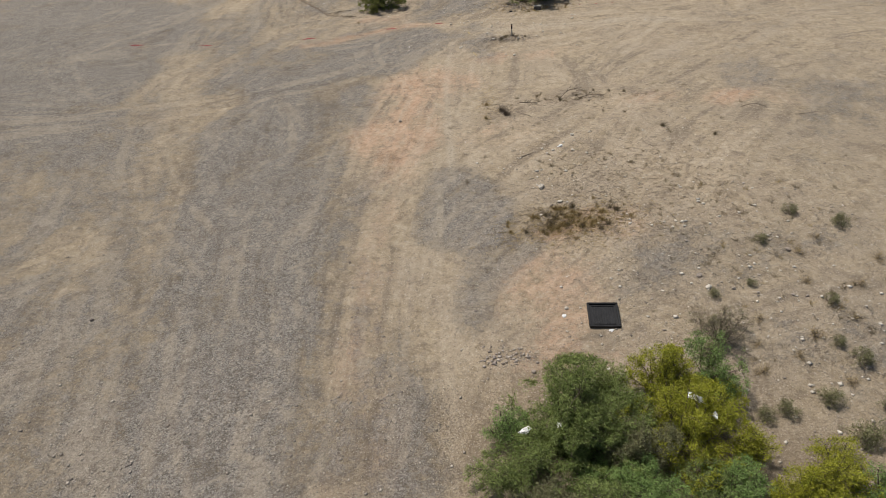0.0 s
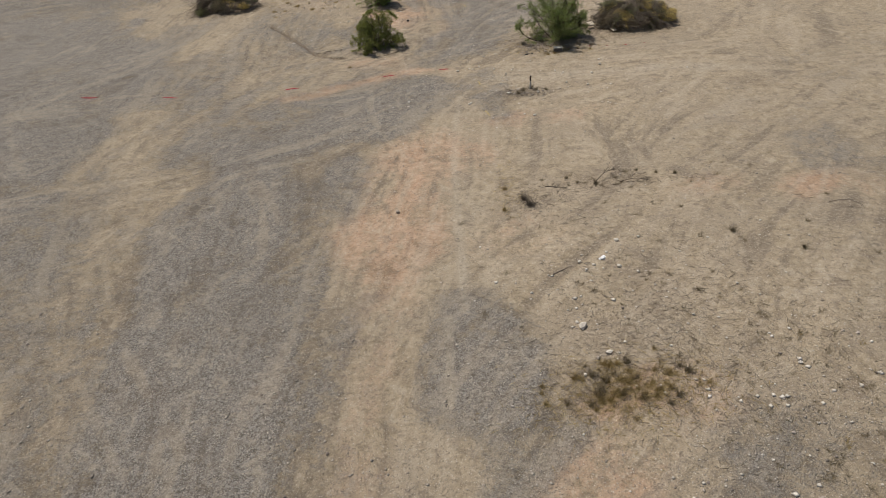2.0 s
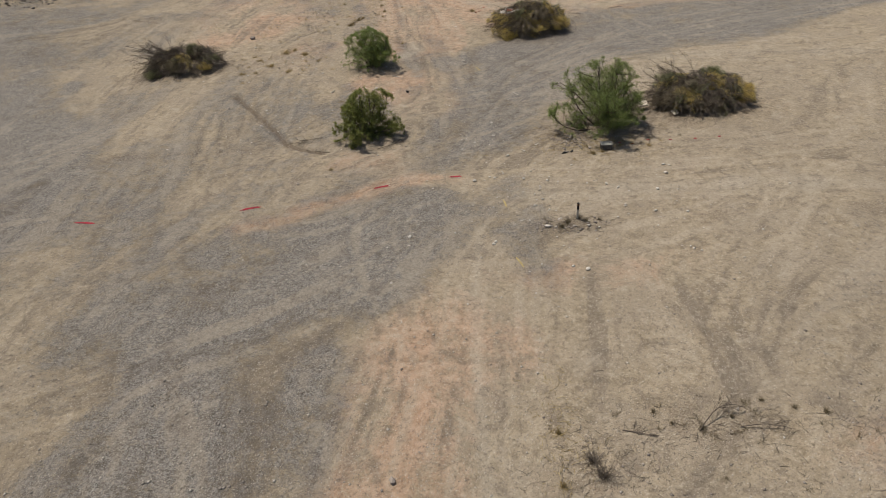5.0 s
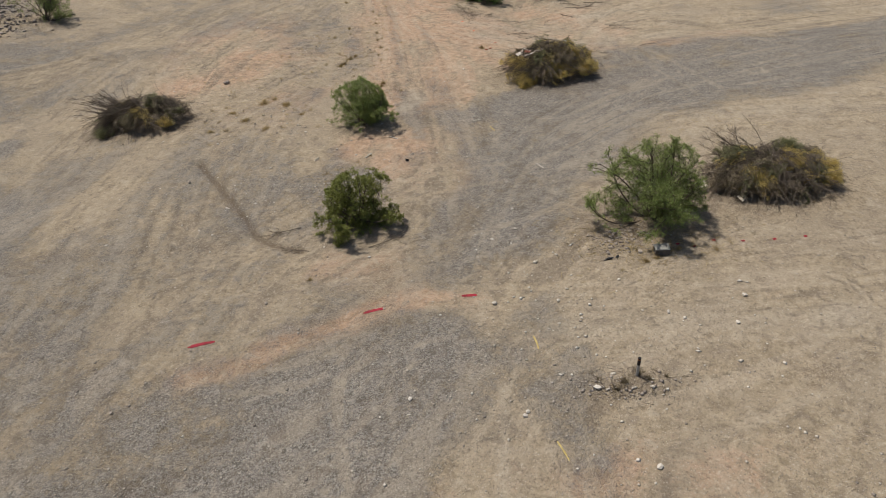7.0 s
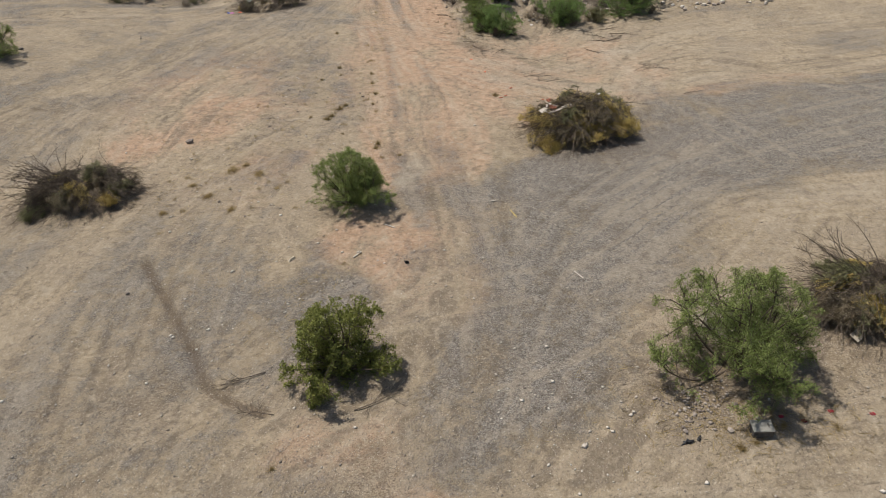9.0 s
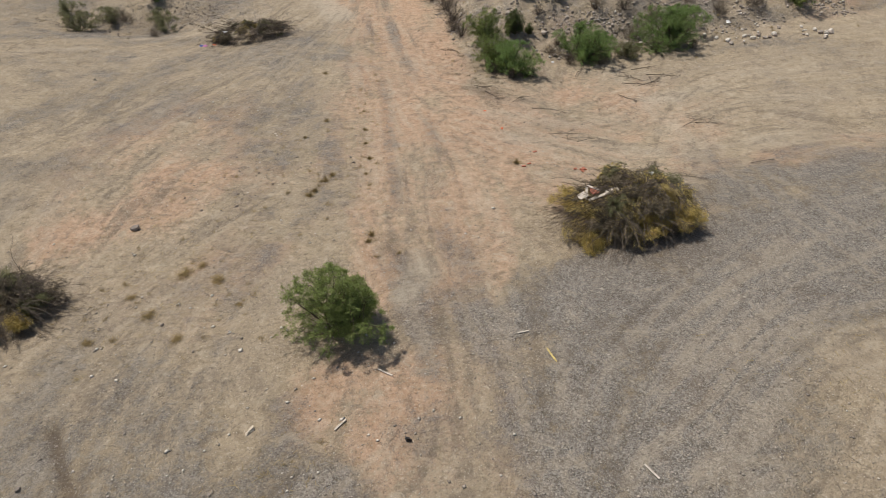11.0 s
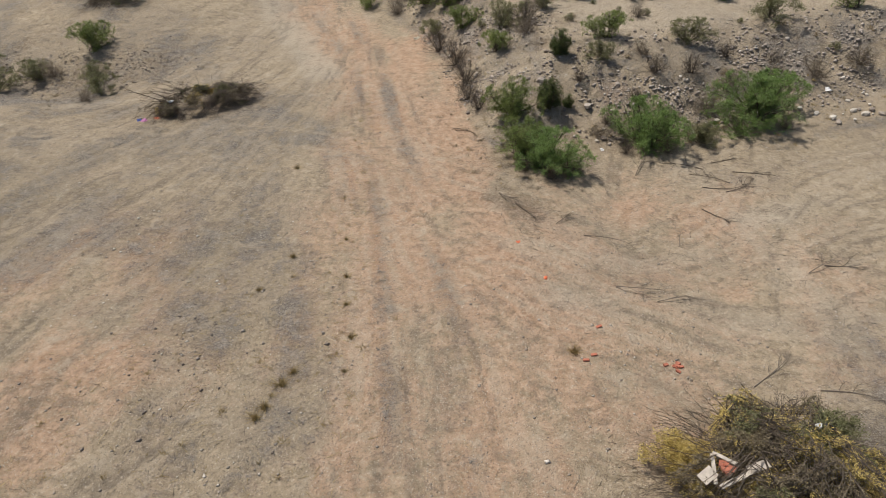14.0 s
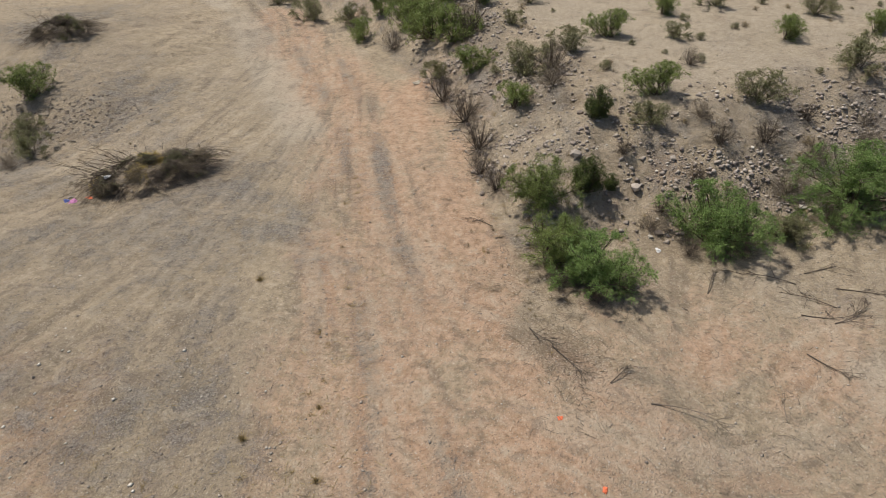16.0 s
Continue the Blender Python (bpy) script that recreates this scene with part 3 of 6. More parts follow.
# dark brown ground: litter, weeds, and patches under shrubs and brush heaps
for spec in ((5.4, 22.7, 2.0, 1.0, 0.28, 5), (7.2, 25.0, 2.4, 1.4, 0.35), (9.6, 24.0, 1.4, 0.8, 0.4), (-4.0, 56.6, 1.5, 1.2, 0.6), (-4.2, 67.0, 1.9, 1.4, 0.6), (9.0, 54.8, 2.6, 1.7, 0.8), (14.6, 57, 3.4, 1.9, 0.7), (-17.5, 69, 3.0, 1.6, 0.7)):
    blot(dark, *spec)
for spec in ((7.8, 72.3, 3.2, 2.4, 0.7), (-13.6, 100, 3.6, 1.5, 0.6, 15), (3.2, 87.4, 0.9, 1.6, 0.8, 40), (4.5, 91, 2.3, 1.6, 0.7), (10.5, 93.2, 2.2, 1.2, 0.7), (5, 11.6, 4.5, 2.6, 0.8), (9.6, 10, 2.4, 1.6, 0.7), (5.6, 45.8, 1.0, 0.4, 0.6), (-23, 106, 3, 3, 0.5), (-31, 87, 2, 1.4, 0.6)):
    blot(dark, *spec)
# dark lines along the gully bed and the eroded slope
lay(dark, [(-12.8, 63.5), (-9.3, 58.0), (-8.2, 56.0), (-6.2, 54.9)], 0.20, 1.0, 0.2)
lay(dark, [(-24, 104), (-20, 106.5), (-17.5, 109.5)], 0.9, 0.35, 0.8)
dark = np.maximum(dark, 0.5 * smooth(0.55, 1.0, cloud(gx, gy, 2.4, 140, 3)))
dark = np.maximum(dark, 0.62 * smooth(0.1, 0.9, cloud(gx, gy, 1.6, 141, 3)) * smooth(0, 1.5, inside) * (1 - smooth(7, 11, inside)))

# wheel tracks
track([(-1.6, 8), (-1.8, 20), (-1.0, 31), (0.5, 42), (1.6, 52), (5.5, 62.5), (13.5, 69.5), (22, 72.8), (34, 76)], 5, 1.1, strength=0.55, seed=1)
track([(-4.2, 6), (-3.6, 18), (-2.9, 30), (-0.4, 42), (0.4, 52), (0.6, 61), (0.2, 69), (-0.7, 80), (-1.9, 91)], 4, 0.8, strength=0.55, seed=2)
track([(-1.2, 76), (-1.7, 84), (-2.5, 91), (-3.2, 97), (-4.8, 104), (-7.3, 112.7), (-12, 124), (-17, 134)], 5, 0.6, strength=0.45, cleats=0.2, seed=3)
track([(-9.5, 6), (-12.6, 18), (-14.9, 28.6), (-16.3, 39.2), (-17.2, 62)], 5, 1.4, strength=0.6, cleats=0.3, seed=4)
track([(-6, 6), (-8, 20), (-10, 34), (-13, 50), (-17, 66), (-19, 80), (-15, 95), (-10, 106), (-9.5, 118)], 5, 2.2, strength=0.5, seed=5)
track([(-26, 33), (-14, 37.3), (-9.5, 39.3), (-5.9, 40.6), (-2.6, 42.9), (0.8, 45.4), (3.5, 50)], 3, 0.5, strength=0.75, seed=6)
track([(-40, 40), (-24, 44), (-12, 46.5), (-4, 48), (1, 51)], 4, 1.8, strength=0.5, seed=7)
track([(1.6, 44.7), (6.5, 44.4), (11.7, 45.6), (15.7, 48.4), (14.6, 51.2), (10, 51), (5, 49)], 2, 0.5, strength=0.9, cleats=0.9, seed=8)
track([(4, 48.7), (8.8, 48.4), (16.4, 47.9), (24, 46.7), (45, 44)], 3, 1.0, strength=0.7, cleats=0.4, seed=9)
track([(45, 60), (33.5, 62.6), (21.4, 65.2), (13.1, 65.3), (8, 62)], 3, 0.7, strength=0.7, seed=10)
track([(12, 42), (15.5, 47), (21.2, 52.2), (28.4, 59.9), (36, 64)], 2, 0.5, strength=0.7, cleats=0.6, seed=11)
track([(24.6, 43), (24.1, 52.5), (26.5, 60), (33, 65)], 2, 0.5, strength=0.7, seed=12)
track([(2.0, 26), (6.8, 30.3), (14.2, 35.2), (20.5, 41), (26, 45), (45, 46)], 4, 1.6, strength=0.45, seed=13)
track([(4, 20), (9, 24), (14, 29), (22, 36), (40, 42)], 4, 2.0, strength=0.4, seed=14)
track([(2.5, 84.7), (7.3, 83.4), (13.6, 85.9), (19.1, 88.4), (30, 89.5)], 4, 0.9, strength=0.6, cleats=0.5, seed=15)
track([(0.5, 84.5), (3.5, 81.5), (7, 79.7), (11.8, 78.1), (18.7, 79.3), (34, 82)], 4, 0.8, strength=0.6, cleats=0.5, seed=16)
track([(12.5, 78), (13.7, 80.9), (15.3, 82.8), (18, 83.4), (20.4, 82), (23, 78)], 2, 0.4, strength=0.8, cleats=0.8, seed=17)
track([(-24, 74), (-21, 83.3), (-18.8, 91), (-13.1, 95.8), (-8.6, 106.7)], 3, 1.0, strength=0.55, cleats=0.3, seed=18)
track([(-18, 68), (-16.2, 73.9), (-14.3, 79.8), (-10.7, 87.9), (-8, 101.7)], 3, 1.2, strength=0.5, seed=19)
track([(-45, 96), (-28.3, 97.7), (-20.7, 97.2), (-15.5, 103), (-11, 112)], 3, 0.9, strength=0.6, seed=20)
track([(-21, 93), (-14.3, 87.9), (-11.5, 86.4)], 2, 0.5, strength=0.5, cleats=0.8, seed=21)
track([(-40, 75), (-27, 78), (-20, 84), (-14, 91)], 3, 1.0, strength=0.5, seed=22)
ring_x, ring_y = -5.2, 12.75
track([(ring_x + 0.85 * math.cos(a), ring_y + 0.95 * math.sin(a)) for a in np.arange(-2.2, 3.4, 0.45)], 1, 0.0, gauge=0.62, strength=1.0, seed=23)
for cx, cy, rx, ry, a0, a1 in ((-4.5, 38.3, 0.75, 0.75, 0.0, 6.6), (-9.4, 37.0, 0.7, 0.6, 0.2, 3.2)):
    track([(cx + rx * math.cos(a), cy + ry * math.sin(a)) for a in np.arange(a0, a1, 0.45)], 1, 0.0, gauge=0.12, strength=0.9, seed=24)
# stray single passes that cross the yard and the field
stray = np.random.default_rng(321)
for k in range(34):
    sx_, sy_ = stray.uniform(-30, 2) if k < 20 else stray.uniform(4, 28), stray.uniform(10, 60) if k < 26 else stray.uniform(62, 110)
    aim, bend, pts = stray.normal(1.35, 0.55), stray.normal(0, 0.10), []
    for _ in range(int(stray.integers(5, 9))):
        pts.append((sx_, sy_))
        sx_, sy_, aim = sx_ + 3.5 * math.cos(aim), sy_ + 3.5 * math.sin(aim), aim + bend
    track(pts, 1, 0.25, strength=float(stray.uniform(0.35, 0.8)), cleats=0.5 if k % 4 == 0 else 0.0, seed=400 + k)

# wind- and wheel-drawn streaks follow the tracks
heading = 0.5 * np.arctan2(flow_s, flow_c)
fx, fy = np.cos(heading), np.sin(heading)
grain = np.random.default_rng(5).random((NY, NX))
for _ in range(1):
    grain = (grain + np.roll(grain, 1, 0) + np.roll(grain, 1, 1) + np.roll(grain, (1, 1), (0, 1))) / 4
total, count = grain.copy(), 1
jj, ii = np.mgrid[0:NY, 0:NX]
for way_sign in (1, -1):
    px, py = ii.astype(float), jj.astype(float)
    dx, dy = fx * way_sign, fy * way_sign
    ox, oy = dx, dy
    for _ in range(22):
        px, py = np.clip(px + ox, 0, NX - 1), np.clip(py + oy, 0, NY - 1)
        pi, pj = px.astype(int), py.astype(int)
        nx_, ny_ = fx[pj, pi], fy[pj, pi]
        s = np.sign(nx_ * ox + ny_ * oy + 1e-9)
        ox, oy = nx_ * s, ny_ * s
        total += grain[pj, pi]
        count += 1
streak = total / count
streak = (streak - streak.mean()) / streak.std()
broad = sum(np.roll(streak, (a, b), (0, 1)) for a in range(-4, 5, 2) for b in range(-4, 5, 2))
broad = broad / broad.std()
gravel = gravel + (0.15 * broad + 0.20 * cloud(gx, gy, 3.2, 125, 4) + 0.16 * cloud(gx, gy, 0.9, 126, 3)) * smooth(0.02, 0.3, gravel)
gravel = np.clip(gravel, 0, 1.05)
orange = np.clip(0.92 * orange + (0.16 * broad + 0.22 * cloud(gx, gy, 2.4, 127, 4)) * smooth(0.02, 0.3, orange), 0, 1)
pale = np.clip(pale + 0.10 * np.roll(broad, 40, 0) * (1 - smooth(-0.5, 1, inside)), 0, 1)
travelled = np.clip(np.hypot(flow_c, flow_s), 0.25, 1.0) * (1 - 0.8 * smooth(-0.5, 1, inside))
streak = np.clip(0.5 + 0.12 * streak * travelled + 0.085 * broad * travelled + 0.36 * rut, 0, 1)
# washed-out rills on the rise beyond the yard
ridge_u, ridge_v = gx * 0.8 + gy * 0.6, -gx * 0.6 + gy * 0.8
rills = smooth(0.80, 1.0, 1 - np.abs(cloud(ridge_u / 2.6, ridge_v, 1.7, 811, 4))) * smooth(-11, -16, gx) * smooth(92, 97, gy)
dark = np.maximum(dark, 0.55 * rills * np.clip(0.5 + cloud(gx, gy, 6, 815, 2), 0, 1))
gravel = np.clip(gravel + 0.30 * smooth(-12, -18, gx) * smooth(96, 102, gy) * np.clip(0.4 + cloud(gx, gy, 5, 816, 3), 0, 1), 0, 1.1)
stoniness = np.clip(0.4 * smooth(-0.2, 0.8, cloud(gx, gy, 5, 160, 3)) + 0.9 * smooth(0, 1.5, inside) + 0.7 * bell(gx, gy, 10, 19, 6, 6), 0, 1)

height = land(gx, gy)
height += 0.03 * cloud(gx, gy, 1.3, 8, 3) - 0.014 * rut * (1 - 0.6 * gravel) + 0.02 * (streak - 0.5)
height += 0.16 * smooth(0, 1.2, inside) * (1 - smooth(6, 9, inside)) * cloud(gx, gy, 0.9, 9, 3)
loose_soil = (1 - 0.75 * np.clip(gravel, 0, 1)) * (1 - 0.8 * smooth(3.6, 2.2, np.abs(gx + 1.4)) * smooth(72, 78, gy))
height += 0.030 * cloud(gx, gy, 0.75, 812, 3) * loose_soil
rough_land = smooth(-5, -9, gx) * smooth(66, 74, gy) + smooth(7, 11, gx) * smooth(36, 28, gy) + 0.6 * smooth(3, 6, gx) * smooth(74, 78, gy)
height += 0.075 * cloud(gx, gy, 1.5, 813, 4) * rough_land
height -= 0.09 * rills
height += 0.14 * bell(gx, gy, -38, 87.5, 4, 3) * cloud(gx, gy, 0.6, 19, 2)
win, gully = swath([(-12.8, 63.5), (-9.3, 58.0), (-8.2, 56.0), (-6.2, 54.9)], 2, warped=False)[:2]
height[win] -= 0.20 * np.exp(-0.5 * (gully / 0.22) ** 2)


def sample(field, x, y):
    u, v = np.clip((np.asarray(x, float) - X0) / CELL, 0, NX - 1.001), np.clip((np.asarray(y, float) - Y0) / CELL, 0, NY - 1.001)
    i, j = u.astype(int), v.astype(int)
    a, b = u - i, v - j
    return (field[j, i] * (1 - a) + field[j, i + 1] * a) * (1 - b) + (field[j + 1, i] * (1 - a) + field[j + 1, i + 1] * a) * b


def ground_z(x, y):
    return float(sample(height, x, y))


def spaced(lo, hi, step):
    out = [lo]
    while out[-1] < hi:
        out.append(out[-1] + step(out[-1]))
    return out


def build_ground():
    half = spaced(0.0, 50, lambda v: 0.125 + max(0, v - 12) * 0.012)
    far = spaced(half[-1] + 2, 2200, lambda v: 2 + (v - 50) * 0.25)
    xs = np.array([-v for v in reversed(half[1:] + far)] + half + far)
    mid = spaced(7.0, 141, lambda v: 0.125 if v < 98 else 0.22)
    ys = np.array([-v for v in reversed(spaced(1, 2200, lambda v: 1.5 + v * 0.25))] + [2.5, 5.0] + mid + spaced(144, 2600, lambda v: 2.5 + (v - 140) * 0.25))
    x, y = np.meshgrid(xs, ys)
    inner = smooth(-50, -47, x) * (1 - smooth(47, 50, x)) * smooth(0, 3, y) * (1 - smooth(139, 142, y))
    z = sample(height, x, y) * inner + land(np.clip(x, -60, 60), np.clip(y, -30, 170)) * (1 - inner)
    n, k = len(ys), len(xs)
    idx = np.arange(n * k).reshape(n, k)
    faces = np.stack([idx[:-1, :-1], idx[:-1, 1:], idx[1:, 1:], idx[1:, :-1]], -1).reshape(-1, 4)
    me = bpy.data.meshes.new("ground")
    me.vertices.add(n * k)
    me.vertices.foreach_set("co", np.stack([x, y, z], -1).astype(np.float32).ravel())
    me.loops.add(len(faces) * 4)
    me.loops.foreach_set("vertex_index", faces.astype(np.int32).ravel())
    me.polygons.add(len(faces))
    me.polygons.foreach_set("loop_start", np.arange(0, len(faces) * 4, 4, dtype=np.int32))
    me.update(calc_edges=True)
    me.polygons.foreach_set("use_smooth", np.ones(len(faces), dtype=bool))

    def far_mix(field, rest):
        return sample(field, x, y) * inner + rest * (1 - inner)

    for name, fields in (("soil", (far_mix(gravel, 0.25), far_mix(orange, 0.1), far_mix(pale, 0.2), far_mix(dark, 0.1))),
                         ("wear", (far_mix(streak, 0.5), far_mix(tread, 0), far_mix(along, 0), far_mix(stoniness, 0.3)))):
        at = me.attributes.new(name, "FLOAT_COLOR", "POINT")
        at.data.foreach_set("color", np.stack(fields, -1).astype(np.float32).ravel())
    me.materials.append(GROUND)
    tagged(new("ground", me), "dry tan desert dirt with grey gravel and wheel tracks", "ground", kind="structure")


build_ground()


# ---- building helpers ----
def mesh_from(name, verts, faces, mat, smooth_faces=False):
    me = bpy.data.meshes.new(name)
    me.from_pydata([tuple(v) for v in verts], [], [tuple(f) for f in faces])
    me.materials.append(mat)
    if smooth_faces:
        me.polygons.foreach_set("use_smooth", np.ones(len(me.polygons), dtype=bool))
    me.update()
    return me


def array_mesh(name, verts, quads, mat):
    """A mesh of quads or triangles from arrays, quickly."""
    me = bpy.data.meshes.new(name)
    k = quads.shape[1]
    me.vertices.add(len(verts))
    me.vertices.foreach_set("co", verts.astype(np.float32).ravel())
    me.loops.add(len(quads) * k)
    me.loops.foreach_set("vertex_index", quads.astype(np.int32).ravel())
    me.polygons.add(len(quads))
    me.polygons.foreach_set("loop_start", np.arange(0, len(quads) * k, k, dtype=np.int32))
    me.materials.append(mat)
    me.update(calc_edges=True)
    me.validate()
    return me


def under(name, me, parent, label=""):
    ob = new(name, me)
    ob.parent = parent
    if label:
        tagged(ob, label)
    return ob


def part(name, bm, mat, parent, label=""):
    me = bpy.data.meshes.new(name)
    bm.to_mesh(me)
    bm.free()
    me.materials.append(mat)
    return under(name, me, parent, label)


def stand(name, x, y, turn=0.0, scale=1.0, lift=0.0):
    """An empty on the ground that carries the parts of a thing."""
    e = new(name)
    e.empty_display_size = 0.2
    e.matrix_basis = pose(x, y, ground_z(x, y) + lift, 0, 0, turn) @ Matrix.Scale(scale, 4)
    return e


def unit(v):
    return v / (np.linalg.norm(v, axis=-1, keepdims=True) + 1e-9)


def branches(rng, start, way, length, curl, steps=4, wobble=0.12):
    """Bent branch lines: points (n, steps + 1, 3)."""
    n = len(start)
    s = np.linspace(0, 1, steps + 1)[None, :, None]
    side = unit(np.cross(way, rng.normal(size=(n, 3))))
    p = start[:, None] + way[:, None] * length[:, None, None] * s
    p = p + side[:, None] * (length * wobble * rng.normal(size=n))[:, None, None] * np.sin(s * math.pi * 0.8)
    p[:, :, 2] += (curl * length)[:, None] * s[:, :, 0] ** 2
    return p


def tubes(lines, r0, r1, sides=3):
    """Tapered tubes round branch lines; every line its own island."""
    n, k, _ = lines.shape
    d = unit(np.gradient(lines, axis=1))
    ref = np.where(np.abs(d[..., 2:3]) > 0.9, np.array([1.0, 0, 0]), np.array([0, 0, 1.0]))
    u = unit(np.cross(d, ref))
    v = np.cross(d, u)
    rad = (r0[:, None] + (r1 - r0)[:, None] * np.linspace(0, 1, k)[None])[..., None, None]
    ang = np.arange(sides) * 2 * math.pi / sides
    ring = lines[:, :, None] + rad * (u[:, :, None] * np.cos(ang)[None, None, :, None] + v[:, :, None] * np.sin(ang)[None, None, :, None])
    verts = ring.reshape(-1, 3)
    base = (np.arange(n)[:, None, None] * k + np.arange(k - 1)[None, :, None]) * sides
    a = np.arange(sides)[None, None]
    b = (a + 1) % sides
    quads = np.stack([base + a, base + b, base + sides + b, base + sides + a], -1).reshape(-1, 4)
    return verts, quads


def join(chunks):
    verts, quads, off = [], [], 0
    for v, q in chunks:
        verts.append(v)
        quads.append(q + off)
        off += len(v)
    return np.vstack(verts), np.vstack(quads)


def along_lines(rng, lines, count, lo=0.0, hi=1.0):
    """Random places on the lines, with the heading there."""
    n, k, _ = lines.shape
    which = rng.integers(0, n, count)
    s = (lo + (hi - lo) * rng.random(count)) * (k - 1)
    i = np.minimum(s.astype(int), k - 2)
    f = (s - i)[:, None]
    a, b = lines[which, i], lines[which, i + 1]
    return a + (b - a) * f, unit(b - a), which


def leaves(rng, at, way, length, width, flat=0.3):
    """Small pointed leaves: one folded diamond each."""
    n = len(at)
    axis = unit(way * 0.7 + rng.normal(size=(n, 3)) * 0.75)
    side = unit(np.cross(axis, rng.normal(size=(n, 3)) * (1 - flat) + np.array([0, 0, flat * 2.0])))
    ln = (length * (0.6 + 0.8 * rng.random(n)))[:, None]
    wd = (width * (0.6 + 0.8 * rng.random(n)))[:, None]
    v = np.stack([at, at + axis * ln * 0.5 + side * wd * 0.5, at + axis * ln, at + axis * ln * 0.5 - side * wd * 0.5], 1)
    return v.reshape(-1, 3), np.arange(n * 4).reshape(n, 4)


def spread_ways(rng, n, lean_lo, lean_hi):
    az = rng.random(n) * 2 * math.pi
    lean = lean_lo + (lean_hi - lean_lo) * rng.random(n)
    return np.stack([np.cos(az) * np.sin(lean), np.sin(az) * np.sin(lean), np.cos(lean)], -1)


def shrub_meshes(name, seed, radius, tall, stems, wood, leaf, n_leaf, leaf_len, leaf_wid, lean=(0.1, 1.45), limbs=9, twigs=6, thick=0.02, curl=0.10, fine=1.4):
    """Wood and foliage of one shrub: stems fan out to an uneven dome, carry limbs, these carry twigs, these the leaves."""
    rng = np.random.default_rng(seed)
    n_leaf, leaf_len, leaf_wid = int(n_leaf * fine ** 2), leaf_len / fine ** 0.6, leaf_wid / fine
    way = spread_ways(rng, stems, *lean)
    lobes = spread_ways(rng, 7, 0.2, 1.5)

    def rim(w):
        w = unit(w * np.array([1, 1, 1.0]))
        r = 1 / np.sqrt((w[..., 0] ** 2 + w[..., 1] ** 2) / radius ** 2 + np.maximum(w[..., 2], 0) ** 2 / tall ** 2)
        bulge = np.max(np.einsum("...k,jk->...j", w, lobes), axis=-1)
        return r * (0.78 + 0.30 * np.clip((bulge - 0.6) / 0.4, 0, 1))

    length = rim(way) * (0.72 + 0.26 * rng.random(stems))
    foot = rng.normal(size=(stems, 3)) * np.array([0.07, 0.07, 0]) * radius
    foot[:, 2] = -0.04
    main = branches(rng, foot, way, length, np.full(stems, curl), 6, 0.12)
    at, head, w = along_lines(rng, main, stems * limbs, 0.18, 1.0)
    out = unit(head + rng.normal(size=(len(at), 3)) * 0.85 + np.array([0, 0, 0.15]))
    limb = branches(rng, at, out, length[w] * (0.24 + 0.30 * rng.random(len(at))), np.full(len(at), curl * 0.4), 3)
    at2, head2, w2 = along_lines(rng, limb, len(limb) * twigs, 0.15, 1.0)
    out2 = unit(head2 + rng.normal(size=(len(at2), 3)) * 0.8)
    twig = branches(rng, at2, out2, (0.12 + 0.16 * rng.random(len(at2))) * (0.45 + radius * 0.5), np.full(len(at2), -0.06), 2)

    def hold(p):
        dist = np.linalg.norm(p, axis=-1) + 1e-6
        over = np.maximum(1, dist / rim(p))
        q = p / over[..., None] ** 0.74
        q[..., 2] = np.maximum(q[..., 2], -0.04)
        return q

    main, limb, twig = hold(main), hold(limb), hold(twig)
    t1 = np.full(stems, thick) * (0.6 + 0.8 * rng.random(stems))
    chunks = [tubes(main, t1, t1 * 0.3, 5), tubes(limb, np.full(len(limb), thick * 0.38), np.full(len(limb), thick * 0.14)),
              tubes(twig, np.full(len(twig), thick * 0.16), np.full(len(twig), thick * 0.08))]
    meshes = [("trunk", array_mesh(name + "_trunk", *join(chunks), wood))]
    if n_leaf:
        p, h, _ = along_lines(rng, twig, n_leaf, 0.05, 1.05)
        p = p + rng.normal(size=p.shape) * 0.04
        p[:, 2] = np.maximum(p[:, 2], 0.02)
        meshes.append(("foliage", array_mesh(name + "_foliage", *leaves(rng, p, h, leaf_len, leaf_wid), leaf)))
    return meshes


def plant(name, meshes, x, y, label, category, turn=0.0, scale=1.0, lift=0.0, group=""):
    e = stand(name, x, y, turn, scale, lift)
    for part_name, me in meshes:
        under(part_name, me, e)
    return tagged(e, label, category, group)


# ---- shrubs of the thicket beside the yard ----
THICKET = "shrubs of the dense thicket"
plant("mesquite_shrub", shrub_meshes("thicket_a", 11, 2.45, 2.4, 34, BARK, LEAF_MESQUITE, 34000, 0.10, 0.028, thick=0.026), 3.4, 11.6, "tall feathery green shrub with a dense twiggy crown", "shrub", 20, group=THICKET)
plant("mesquite_shrub", shrub_meshes("thicket_b", 12, 1.8, 2.1, 24, BARK, LEAF_CREOSOTE, 15000, 0.095, 0.028), 6.5, 11.4, "yellow-green leafy shrub in the thicket", "shrub", 70, group=THICKET)
plant("creosote_bush", shrub_meshes("thicket_c", 13, 1.2, 2.0, 20, BARK, LEAF_CREOSOTE, 10000, 0.075, 0.032, lean=(0.05, 1.15)), 6.4, 13.4, "bright yellow-green upright bush beside the track", "shrub", 0, group=THICKET)
plant("mesquite_shrub", shrub_meshes("thicket_d", 14, 1.2, 1.7, 15, BARK, LEAF_GREEN, 5500, 0.085, 0.028), 8.0, 13.7, "fresh green shrub with fine leaves", "shrub", 30, group=THICKET)
